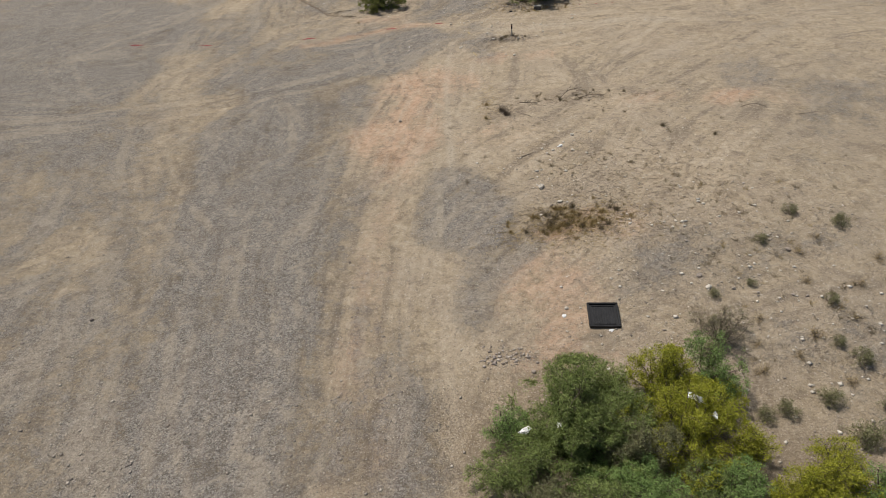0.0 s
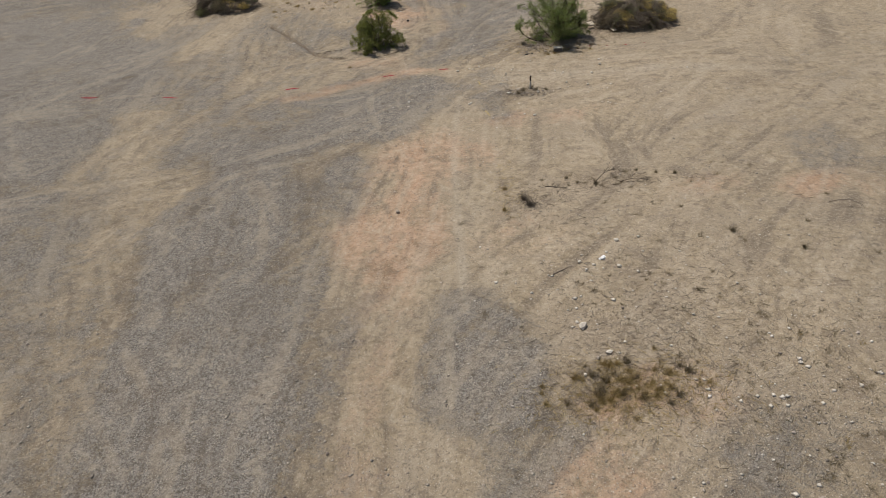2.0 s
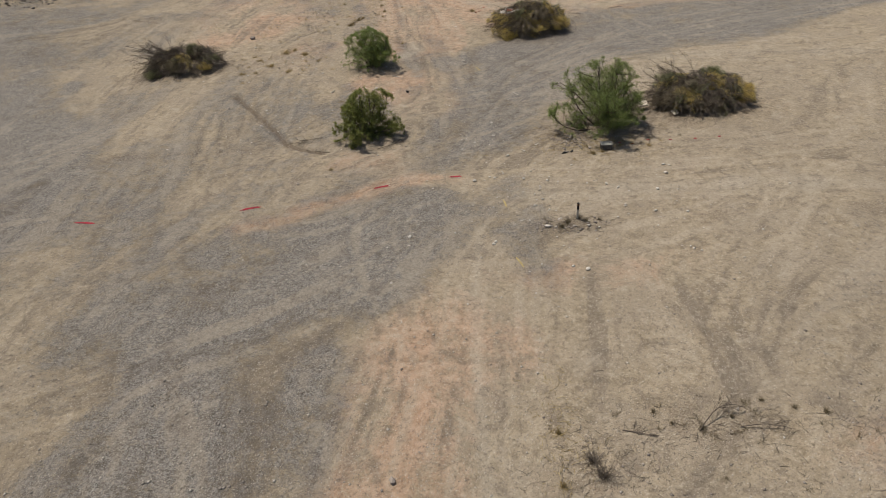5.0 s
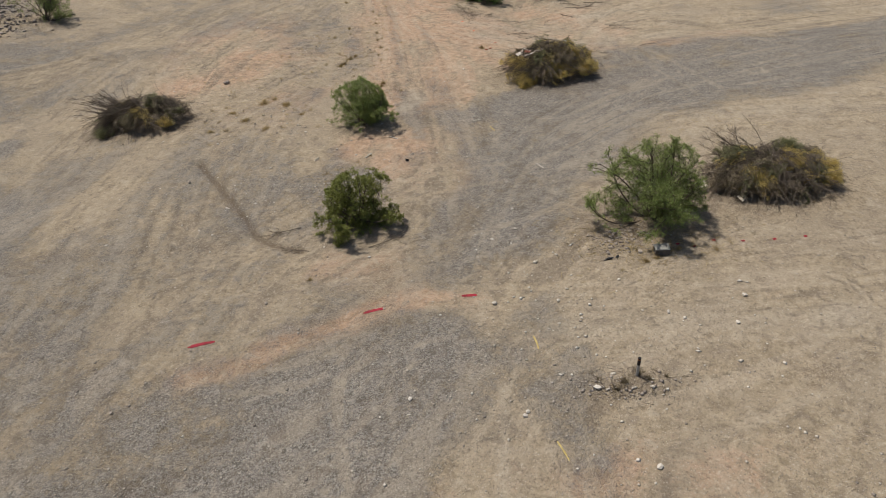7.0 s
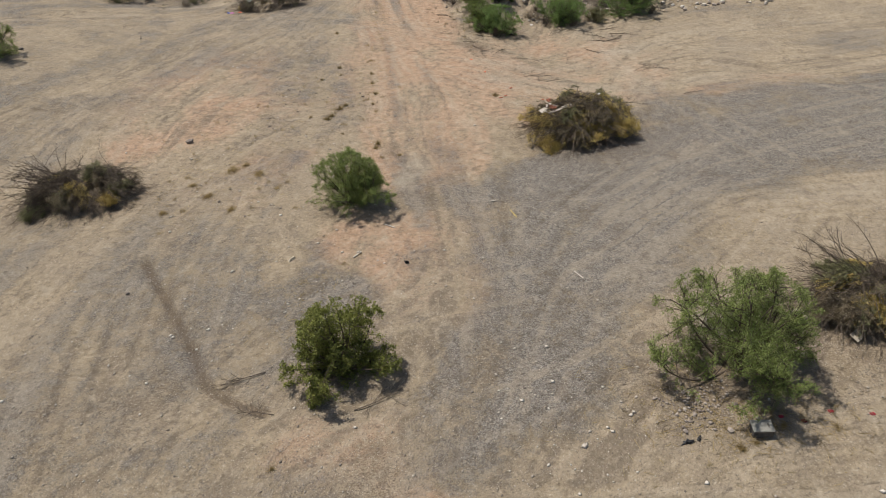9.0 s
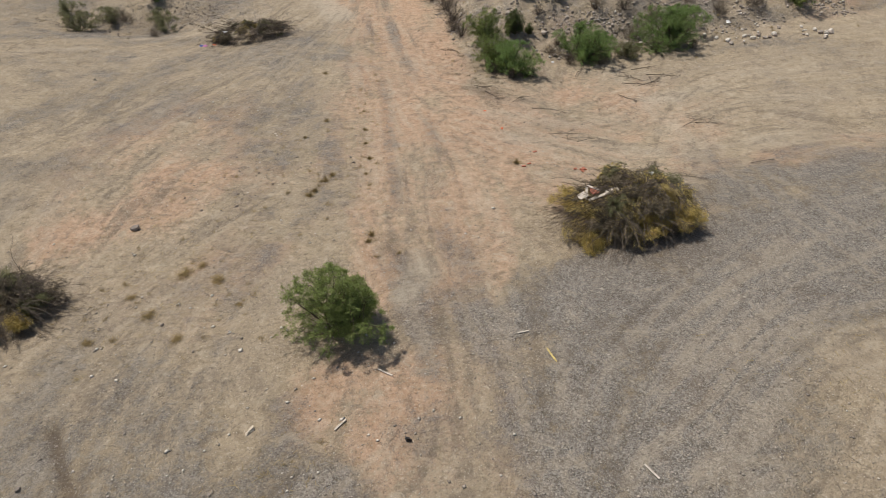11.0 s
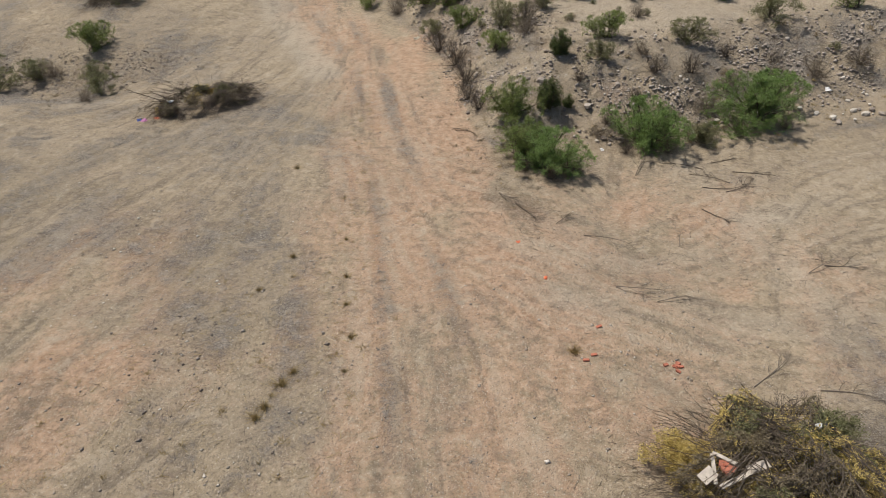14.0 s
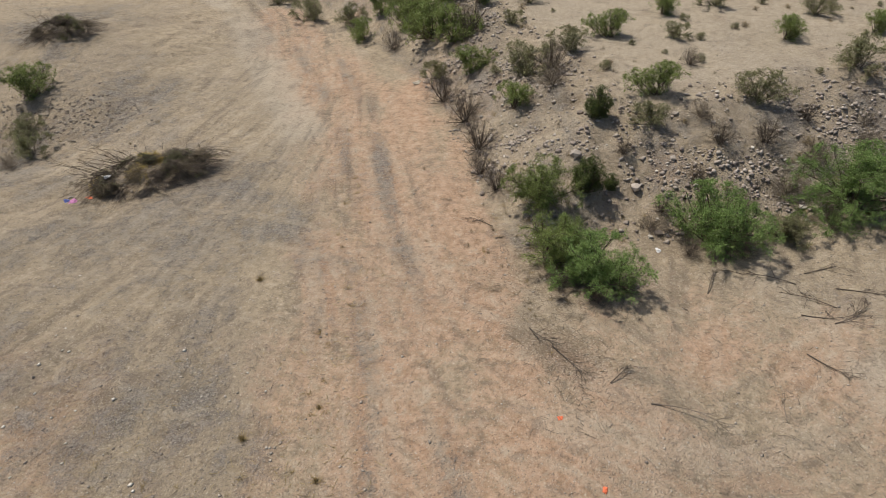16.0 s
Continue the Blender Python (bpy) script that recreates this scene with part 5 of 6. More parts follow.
brush_pile(65, -24.3, 117.2, 2.1, 1.3, 1.0, 0, "low dark heap of dead brush", ((LEAF_OLIVE, 0.25, OLV), (LEAF_BROWN, 0.25, BRN)), ((0.4, 0.3, 0.6, 0.6, LEAF_OLIVE),), 36, 5000, 8)


# ---- grass and weeds ----
def tuft_lines(seed, blades, tall, spread):
    rng = np.random.default_rng(seed)
    way = spread_ways(rng, blades, 0.05, spread)
    foot = rng.normal(size=(blades, 3)) * np.array([0.05, 0.05, 0]) * (tall / 0.4)
    line = branches(rng, foot, way, tall * (0.5 + 0.6 * rng.random(blades)), np.full(blades, -0.22), 3)
    line[:, :, 2] = np.maximum(line[:, :, 2], -0.01)
    return tubes(line, np.full(blades, 0.007), np.full(blades, 0.002))


TUFTS = [array_mesh("tuft", *tuft_lines(81, 60, 0.40, 1.35), WEED), array_mesh("tuft", *tuft_lines(82, 70, 0.34, 1.5), STRAW), array_mesh("tuft", *tuft_lines(83, 90, 0.5, 1.1), DEADWOOD)]
THIN = [tuft_lines(84 + k, 20, 0.36, 1.45) for k in range(4)]


def strew(name, seed, spots, lo, hi, mat, label):
    """Small weeds past counting, as one object: spots of (x, y, spread x, spread y, number)."""
    rng = np.random.default_rng(seed)
    chunks = []
    for cx, cy, sx, sy, n in spots:
        for _ in range(n):
            x, y, a, size = rng.normal(cx, sx), rng.normal(cy, sy), rng.uniform(0, 6.28), rng.uniform(lo, hi)
            v, q = THIN[rng.integers(0, 4)]
            turned = np.column_stack([v[:, 0] * math.cos(a) - v[:, 1] * math.sin(a), v[:, 0] * math.sin(a) + v[:, 1] * math.cos(a), v[:, 2]])
            chunks.append((turned * size + np.array([x, y, ground_z(x, y) - 0.01]), q))
    tagged(new(name, array_mesh(name, *join(chunks), mat)), label, "weeds", kind="stuff")


def tuft(kind, x, y, s, label, group="dry grass tufts"):
    ob = new("grass_tuft", TUFTS[kind])
    ob.matrix_basis = pose(x, y, ground_z(x, y) - 0.01, 0, 0, 97 * x) @ Matrix.Scale(s, 4)
    tagged(ob, label, "grass", group)


for x, y, s in ((4.1, 33.4, 1.3), (3.9, 33.9, 1.1), (11.6, 29.7, 1.0), (13.6, 28.1, 0.8), (6.0, 46.0, 1.0), (5.5, 45.7, 0.9), (5.2, 45.5, 0.8), (6.3, 45.8, 0.7), (6.9, 45.9, 0.6)):
    tuft(2 if s > 1.05 else 0, x, y, s, "brown dry grass tuft on bare dirt")
for x, y, s in ((4.0, 23.2, 1.1), (4.9, 22.2, 1.2), (5.6, 22.8, 1.3), (6.3, 22.1, 1.0), (6.9, 22.9, 0.9), (5.2, 23.6, 0.9), (4.4, 21.9, 0.8), (8.1, 52.0, 0.9), (8.6, 52.2, 0.7), (9.6, 52.7, 0.8), (-5.5, 52.6, 0.7), (13.9, 56.9, 1.5), (-1.9, 71.5, 0.7)):
    tuft(1, x, y, s, "straw-yellow dry grass tuft")
golden = np.random.default_rng(911)
for k in range(46):
    tuft(1 if k % 3 else 0, golden.normal(5.6, 1.15), golden.normal(22.6, 0.55), golden.uniform(0.6, 1.15), "golden dry grass tuft in a thick patch", "golden grass patch")
for x, y, s in ((-6.2, 76.5, 1.3), (-6.0, 76.9, 1.2), (-5.6, 77.8, 1.4), (-5.3, 78.3, 1.0), (-7.2, 82.6, 0.8), (-7.0, 91.8, 1.0), (-6.2, 84.6, 1.0), (3.9, 78.3, 1.3), (-3.1, 72.9, 1.2), (-3.2, 72.4, 1.1), (-4.1, 85.5, 0.7), (-3.9, 83.0, 0.9), (-3.8, 81.4, 0.7), (-3.5, 79.7, 1.0), (-3.6, 78.1, 0.7), (3.1, 35.0, 0.9), (2.9, 33.2, 0.9)):
    tuft(1, x, y, s, "flattened straw-coloured weed on dirt")
for x, y, s in ((6.1, 35.5, 0.6), (6.5, 35.0, 0.5), (7.3, 34.7, 0.7), (9.4, 35.5, 0.6), (10.2, 35.1, 0.55), (11.0, 34.8, 0.7), (8.3, 35.0, 0.5)):
    tuft(0, x, y, s, "brown weed in a broken row on dirt")

strew("dry_weeds", 91, [(6.8, 26.0, 2.2, 1.8, 40), (10.5, 23, 2.2, 2, 40), (5.7, 45.8, 0.9, 0.3, 20), (8.2, 34.8, 2.2, 0.5, 24), (12.5, 18, 2.6, 4.0, 120), (9.5, 31, 4.0, 3.0, 30), (8.8, 53.6, 2.0, 1.0, 24), (14.6, 56.4, 2.6, 0.8, 24), (9.5, 94.2, 5.0, 0.9, 70), (14, 97, 6, 2.2, 60), (3.0, 92, 0.9, 3, 40), (-22, 105, 3, 3, 40), (-25, 107, 4, 1.2, 40), (6, 103, 4, 4, 50)], 0.35, 0.9, WEED, "brown dried weeds scattered over the dirt")
strew("straw_weeds", 94, [(5.5, 22.6, 1.3, 0.6, 40), (13, 17, 3, 4, 30), (-11, 69, 2.5, 2.2, 30), (-9, 76, 3, 5, 36), (-3.8, 84, 0.5, 8, 26), (-6, 79, 1.4, 3, 24), (9, 52.6, 1.6, 0.5, 16), (10, 93.6, 5.0, 0.8, 50), (20, 95.5, 3.5, 0.9, 40), (3.0, 96, 0.8, 5, 24), (-4.5, 60, 1.2, 2.0, 12)], 0.35, 0.95, STRAW, "straw-yellow dried weeds scattered over the dirt")


def litter(name, seed, n, place, size, mat, label, category):
    """Countless small bits of dead stalk lying on the dirt, as one object."""
    rng = np.random.default_rng(seed)
    xy = place(rng, n)
    z = sample(height, xy[:, 0], xy[:, 1]) + 0.012
    az = rng.random(n) * 2 * math.pi
    way = np.stack([np.cos(az), np.sin(az), 0.12 * rng.random(n)], -1)
    line = branches(rng, np.column_stack([xy, z]), way, size * (0.4 + rng.random(n)), np.full(n, -0.08), 2, 0.25)
    tagged(new(name, array_mesh(name, *tubes(line, np.full(n, 0.008), np.full(n, 0.004)), mat)), label, category, kind="stuff")


def near_spots(spots):
    def place(rng, n):
        w = np.array([s[4] for s in spots], float)
        k = rng.choice(len(spots), n, p=w / w.sum())
        s = np.array(spots)[k]
        return np.column_stack([s[:, 0] + rng.normal(size=n) * s[:, 2], s[:, 1] + rng.normal(size=n) * s[:, 3]])
    return place


litter("dead_stalks", 92, 6500, near_spots([(5.4, 22.7, 1.6, 0.9, 8), (7, 26, 2.5, 2, 7), (11, 22, 3.5, 4, 9), (4.1, 33.5, 1.0, 0.7, 1.5), (7.5, 34.6, 2.2, 0.5, 2.5), (5.7, 45.8, 1.1, 0.4, 2), (9, 54, 2, 1.2, 3), (14.8, 57, 3, 1.5, 4), (7.9, 72.4, 2.9, 2.2, 4), (-17.7, 69.2, 3, 1.6, 3), (-13.6, 99.8, 3.5, 1.4, 3), (11, 85, 4.5, 3.5, 5), (3.6, 87, 0.9, 1.8, 3), (8, 31, 4, 4, 3), (4.5, 91, 2, 1.5, 3), (-9, 78, 3, 7, 3), (12, 97, 6, 3, 4)]), 0.32, DEADWOOD, "scattered grey dead stalks and twig litter on dirt", "twig litter")
litter("straw_litter", 93, 3600, near_spots([(5.6, 22.4, 1.5, 0.75, 9), (7.5, 54.2, 1.6, 0.9, 1), (3.2, 35, 0.5, 1.5, 1), (8.6, 52.8, 1.6, 0.7, 3), (-5.2, 60, 0.8, 1.5, 1), (-8, 79, 3, 6, 2), (-3.8, 84, 0.8, 7, 2), (-13, 71, 2, 3, 2), (14, 64, 3, 1, 1)]), 0.28, STRAW, "scattered straw-yellow stalks on dirt", "straw litter")


def fallen_branch(x, y, turn, length, seed, mat, label, fan=7):
    rng = np.random.default_rng(seed)
    stem = branches(rng, np.array([[0, 0, 0.03]]), np.array([[1.0, 0, 0.02]]), np.array([length]), np.array([-0.01]), 6, 0.12)
    at, head, _ = along_lines(rng, stem, fan, 0.25, 1.0)
    out = unit(head + rng.normal(size=(fan, 3)) * np.array([0.5, 0.6, 0.12]))
    twig = branches(rng, at, out, length * (0.2 + 0.3 * rng.random(fan)), np.full(fan, -0.03), 3)
    at2, head2, _ = along_lines(rng, twig, fan * 3, 0.3, 1.0)
    tw2 = branches(rng, at2, unit(head2 + rng.normal(size=(fan * 3, 3)) * np.array([0.5, 0.5, 0.15])), length * (0.08 + 0.1 * rng.random(fan * 3)), np.zeros(fan * 3), 2)
    for line in (stem, twig, tw2):
        line[:, :, 2] = np.maximum(line[:, :, 2], 0.015)
    me = array_mesh("fallen_branch", *join([tubes(stem, np.array([0.02]), np.array([0.008]), 5), tubes(twig, np.full(fan, 0.010), np.full(fan, 0.005)), tubes(tw2, np.full(fan * 3, 0.008), np.full(fan * 3, 0.004))]), mat)
    ob = new("fallen_branch", me)
    ob.matrix_basis = pose(x, y, ground_z(x, y), 0, 0, turn)
    tagged(ob, label, "branch", "dead branches on the ground")


DEAD = "dead brown branch lying on bare dirt"
for k, (x, y, a, ln) in enumerate(((13.2, 90.8, 10, 2.0), (12.6, 90.2, 160, 1.9), (13.9, 89.9, -20, 1.8), (12.0, 88.6, 5, 2.0), (12.9, 88.1, 30, 1.7), (13.4, 88.9, 150, 1.6), (11.3, 86.8, -50, 1.2), (9.3, 90.0, 60, 1.2), (8.3, 89.2, 120, 0.9))):
    fallen_branch(x, y, a, ln, 200 + k, DARKTWIG, DEAD, 8)
for k, (x, y, a, ln) in enumerate(((5.7, 85.0, -30, 1.9), (13.6, 82.0, 25, 1.7), (14.4, 82.4, -10, 1.5), (6.2, 81.8, -15, 1.6), (7.5, 80.9, 10, 1.2), (4.2, 28.4, 28, 1.5), (16.2, 31.2, -30, 1.1), (9.5, 84.3, 70, 0.9), (18.5, 30.0, 12, 1.2), (9.0, 76.4, 35, 1.8), (10.8, 76.0, -20, 1.6), (15.0, 76.8, 5, 1.2))):
    fallen_branch(x, y, a, ln, 230 + k, DEADWOOD, "dead grey branch lying on the dirt", 6)
for k, (x, y, a, ln) in enumerate(((2.6, 88.3, -40, 1.3), (3.2, 87.4, -60, 1.4), (3.9, 86.3, 170, 1.2), (4.7, 85.8, 40, 1.0), (2.2, 93.4, 20, 1.2), (2.0, 94.2, 140, 1.2), (-6.4, 56.6, 200, 1.5), (-5.8, 54.7, 170, 1.1), (-3.2, 54.6, 30, 1.6), (16.6, 55.4, 10, 1.1), (5.0, 34.9, -20, 0.9), (7.2, 34.6, 10, 1.6), (8.4, 34.6, -8, 1.2))):
    fallen_branch(x, y, a, ln, 260 + k, DARKTWIG, "tangle of dark dead twigs on the dirt", 9)


# ---- stones ----
def stone_shape(seed, squash=0.65):
    rng = np.random.default_rng(seed)
    bm = bmesh.new()
    bmesh.ops.create_icosphere(bm, subdivisions=1, radius=1.0)
    lobes = [(unit(rng.normal(size=3)), rng.uniform(0.55, 0.95)) for _ in range(6)]
    for v in bm.verts:
        p = np.array(v.co)
        for axis, cut in lobes:
            over = p @ axis - cut
            if over > 0:
                p = p - axis * over * 0.9
        p = p * (1 + rng.normal(0, 0.05)) * np.array([1, 0.8, squash])
        v.co = p
    me = bpy.data.meshes.new("stone")
    bm.to_mesh(me)
    bm.free()
    return me


def stone_set(mat, seed):
    out = []
    for k in range(5):
        me = stone_shape(seed + k)
        me.materials.append(mat)
        out.append(me)
    return out


STONES = {"grey": stone_set(ROCK, 300), "pale": stone_set(ROCK_PALE, 310), "dark": stone_set(ROCK_DARK, 320)}


def rock(kind, x, y, size, label, group="loose rocks", k=0):
    ob = new("rock", STONES[kind][k % 5])
    r = random.Random(int(x * 1000 + y * 77))
    ob.matrix_basis = pose(x, y, ground_z(x, y) + size * 0.16, r.uniform(-15, 15), r.uniform(-15, 15), r.uniform(0, 360)) @ Matrix.Scale(size * 0.5, 4)
    tagged(ob, label, "rock", group)


for k, (x, y, s) in enumerate(((1.8, 50.2, 0.27), (4.6, 45.6, 0.3), (5.7, 42.7, 0.26), (4.7, 25.4, 0.42), (9.5, 17.6, 0.28), (4.2, 50.1, 0.2), (8.0, 49.0, 0.22), (2.3, 45.0, 0.2), (-1.4, 45.9, 0.2), (4.3, 17.3, 0.2))):
    rock("pale", x, y, s, "pale rounded limestone rock on dirt", k=k)
rock("grey", -13.8, 74.5, 0.5, "large grey rounded boulder on clay soil", k=2)
rng = np.random.default_rng(95)
for cx, cy, sx, sy, n, kind in ((10, 19, 3, 3, 34, "grey"), (5.5, 27, 2.5, 3, 16, "pale"), (7.4, 53.6, 0.7, 0.5, 34, "grey"), (-6, 62, 6, 5, 22, "grey"), (-12, 80, 4, 8, 30, "grey"), (-14, 30, 6, 10, 24, "dark"), (6, 47, 4, 3, 22, "pale"), (-9, 58, 5, 4, 16, "dark"), (2, 15.4, 0.6, 0.5, 16, "grey"), (-18, 96, 5, 6, 22, "grey")):
    for k in range(n * 3 // 5):
        rock(kind, rng.normal(cx, sx), rng.normal(cy, sy), float(np.clip(rng.lognormal(-2.05, 0.35), 0.08, 0.32)), "small angular rock lying on dirt", k=k)
made = 0
while made < 110:
    x, y = rng.uniform(1.5, 26), rng.uniform(92, 104)
    d = float(bank_inside(np.array(x), np.array(y)))
    if 0.3 < d < 7.5 and rng.random() < (1.0 if x < 16 else 0.5):
        rock("pale" if rng.random() < 0.35 else "grey", x, y, float(np.clip(rng.lognormal(-1.6, 0.5), 0.10, 0.75)), "angular weathered boulder on the stony bank", "boulders on the bank", k=made)
        made += 1


def stone_field(name, seed, n, place, lo, hi, mat, label, squash=0.6):
    """Countless small stones as one object: jittered, flattened eight-sided lumps."""
    rng = np.random.default_rng(seed)
    base = np.array([(1, 0, 0), (0, 1, 0), (-1, 0, 0), (0, -1, 0), (0, 0, 1), (0, 0, -0.6)], float)
    tri = np.array([(0, 1, 4), (1, 2, 4), (2, 3, 4), (3, 0, 4), (1, 0, 5), (2, 1, 5), (3, 2, 5), (0, 3, 5)])
    xy = place(rng, n)
    n = len(xy)
    size = lo * (hi / lo) ** (rng.random(n) ** 2.2) * 0.5
    v = base[None] * (0.7 + 0.6 * rng.random((n, 6, 1))) + rng.normal(0, 0.14, (n, 6, 3))
    v[:, :, 2] *= squash
    a = rng.random(n) * 2 * math.pi
    c, s = np.cos(a)[:, None], np.sin(a)[:, None]
    v = np.stack([v[:, :, 0] * c - v[:, :, 1] * s, v[:, :, 0] * s + v[:, :, 1] * c, v[:, :, 2]], -1) * size[:, None, None]
    v += np.column_stack([xy, sample(height, xy[:, 0], xy[:, 1]) + size * 0.2])[:, None]
    f = tri[None] + (np.arange(n) * 6)[:, None, None]
    tagged(new(name, array_mesh(name, v.reshape(-1, 3), f.reshape(-1, 3), mat)), label, "stones", kind="stuff")


def by_chance(field_, x0, x1, y0, y1, floor=0.06):
    def place(rng, n):
        out = []
        while sum(len(o) for o in out) < n:
            xy = np.column_stack([rng.uniform(x0, x1, n * 2), rng.uniform(y0, y1, n * 2)])
            keep = rng.random(len(xy)) < floor + sample(field_, xy[:, 0], xy[:, 1])
            out.append(xy[keep])
        return np.vstack(out)[:n]
    return place


clumps = np.clip(gravel * 0.6 + 0.8 * smooth(0.15, 0.8, cloud(gx, gy, 2.2, 170, 4)) * (0.3 + stoniness), 0, 1) * np.exp(-np.maximum(0, np.abs(gx) - 16) / 9)
stone_field("loose_gravel", 96, 42000, by_chance(clumps, -32, 30, 8, 110), 0.025, 0.13, PEBBLE, "loose grey and buff gravel stones strewn over dirt", 0.42)
stone_field("bank_rubble", 97, 11000, by_chance(smooth(-0.2, 1.0, inside) * (1 - smooth(5.5, 9, inside)) * np.clip(0.35 + 0.9 * cloud(gx, gy, 2.0, 701, 4), 0.03, 1), -6, 32, 91, 118, 0.0), 0.04, 0.30, ROCK, "grey and buff stone rubble covering the bank", 0.75)
stone_field("slope_rubble", 101, 3000, near_spots([(-24.5, 107, 3.0, 1.6, 3), (-20, 107.5, 2.0, 1.2, 2), (-29, 106, 2, 1.5, 2), (-9.5, 79, 1.6, 2.0, 0.3)]), 0.04, 0.2, ROCK_DARK, "dark stones scattered on an eroded slope", 0.7)
stone_field("dark_rubble", 98, 3200, near_spots([(-38.5, 87, 2.6, 2.0, 3), (-35.5, 85.5, 1.5, 1.5, 1)]), 0.08, 0.4, ROCK_DARK, "dark broken stone rubble heap", 0.75)
stone_field("field_stones", 102, 1700, near_spots([(7, 27, 3, 2.5, 3), (10, 20, 3, 3, 4), (12.5, 15, 3, 3, 3), (6, 47, 3.5, 2.5, 2), (3.6, 52, 1.2, 2, 1), (-8, 60, 4, 3, 2), (-12, 84, 4, 6, 2), (-7, 70, 4, 4, 1)]), 0.03, 0.2, ROCK_PALE, "pale stones strewn over the dirt", 0.55)
stone_field("burnt_rubble", 99, 700, near_spots([(7.6, 53.7, 0.7, 0.45, 2), (2.0, 15.2, 0.5, 0.18, 1), (5.0, 45.6, 0.9, 0.3, 1)]), 0.04, 0.17, ROCK, "grey stone chips in small heaps")


for k in range(34):
    rock("pale" if k % 3 else "grey", rng.uniform(19.5, 29), rng.normal(94.4, 0.6), float(rng.uniform(0.18, 0.55)), "broken pale concrete lump along the bank's foot", "broken concrete along the bank", k=k)


# ---- made things ----
def box(bm, x, y, z, sx, sy, sz, turn=0.0, lean=(0, 0), bevel=0.0):
    made = bmesh.ops.create_cube(bm, size=1.0, matrix=pose(x, y, z, lean[0], lean[1], turn) @ Matrix.Diagonal((sx, sy, sz, 1)))
    if bevel:
        edges = list({e for v in made["verts"] for e in v.link_edges})
        bmesh.ops.bevel(bm, geom=edges, offset=bevel, segments=2, affect="EDGES", clamp_overlap=True)


def black_tray():
    e = stand("plastic_tray", 5.5, 16.75, -6, 1.0, 0.05)
    e.matrix_basis = e.matrix_basis @ pose(0, 0, 0, 8, 0, 0)
    bm = bmesh.new()
    box(bm, 0, 0, 0.02, 1.02, 1.02, 0.03, bevel=0.008)
    part("tray_floor", bm, BLACK, e)
    for x, y, sx, sy in ((0, 0.51, 1.08, 0.07), (0, -0.51, 1.08, 0.07), (0.505, 0, 0.07, 0.95), (-0.505, 0, 0.07, 0.95)):
        bm = bmesh.new()
        box(bm, x, y, 0.05, sx, sy, 0.10, bevel=0.012)
        part("rim", bm, BLACK, e)
    for k in range(9):
        bm = bmesh.new()
        box(bm, -0.36 + 0.09 * k, 0.0, 0.045, 0.022, 0.76, 0.022, bevel=0.004)
        part("rib", bm, BLACK, e)
    for y in (0.405, -0.405):
        bm = bmesh.new()
        box(bm, 0, y, 0.046, 0.78, 0.022, 0.024, bevel=0.004)
        part("cross_rib", bm, BLACK, e)
    tagged(e, "black plastic ribbed tray lying tilted on the dirt", "tray")


def marker_post():
    e = stand("marker_post", 5.95, 45.95, 10, 1.0, -0.15)
    sleeve = None
    for name, z, h, r, mat, lab in (("shaft", 0.33, 0.66, 0.048, POSTGREY, ""), ("sleeve", 0.80, 0.28, 0.052, POSTBLACK, "black sleeve"), ("band", 0.895, 0.05, 0.055, POSTRUST, "rusty band"), ("cap", 0.955, 0.03, 0.050, POSTBLACK, "black cap")):
        bm = bmesh.new()
        bmesh.ops.create_cone(bm, cap_ends=True, segments=14, radius1=r, radius2=r * 0.97, depth=h, matrix=Matrix.Translation((0, 0, z)))
        made = part(name, bm, mat, sleeve if name == "band" else e, lab)
        sleeve = made if name == "sleeve" else sleeve
    tagged(e, "grey marker post with a black top in weeds", "post")


def valve_box():
    e = stand("concrete_box", 8.85, 52.55, -4, 1.0, -0.05)
    bm = bmesh.new()
    box(bm, 0, 0, 0.15, 0.56, 0.38, 0.34, bevel=0.015)
    part("box_body", bm, CONCRETE_SIDE, e)
    bm = bmesh.new()
    box(bm, 0, 0, 0.345, 0.60, 0.42, 0.05, bevel=0.012)
    lid = part("lid", bm, CONCRETE, e, "pale concrete lid")
    # added dark strip stands in for the shaded recess of a lifting slot
    bm = bmesh.new()
    box(bm, 0.17, 0, 0.372, 0.05, 0.14, 0.012, bevel=0.003)
    part("slot_shade_strip", bm, CONCRETE_SIDE, lid)
    tagged(e, "concrete ground box with a pale lid in dry grass", "utility box")


def paint_mark(x, y, length, wide, turn, mat, label, seed):
    """A ragged sprayed bar that lies on the dirt."""
    rng = np.random.default_rng(seed)
    n, c, s = 26, math.cos(radians(turn)), math.sin(radians(turn))
    verts, faces = [], []
    for k in range(n + 1):
        u = (k / n - 0.5) * length
        w = wide * 0.5 * (0.75 + 0.5 * rng.random()) * min(1, 0.35 + 4 * min(k, n - k) / n)
        bend = 0.05 * math.sin(u * 3 + seed)
        for j, v in enumerate((-w, -w * 0.33, w * 0.33, w)):
            px, py = x + u * c - (v + bend) * s, y + u * s + (v + bend) * c
            verts.append((px, py, ground_z(px, py) + (0.016 if j in (1, 2) else 0.008)))
        if k:
            for j in range(3):
                a = 4 * (k - 1) + j
                faces.append((a, a + 1, a + 5, a + 4))
    ob = new("paint_mark", mesh_from("paint_mark", verts, faces, mat))
    tagged(ob, label, "paint mark", "sprayed survey marks")


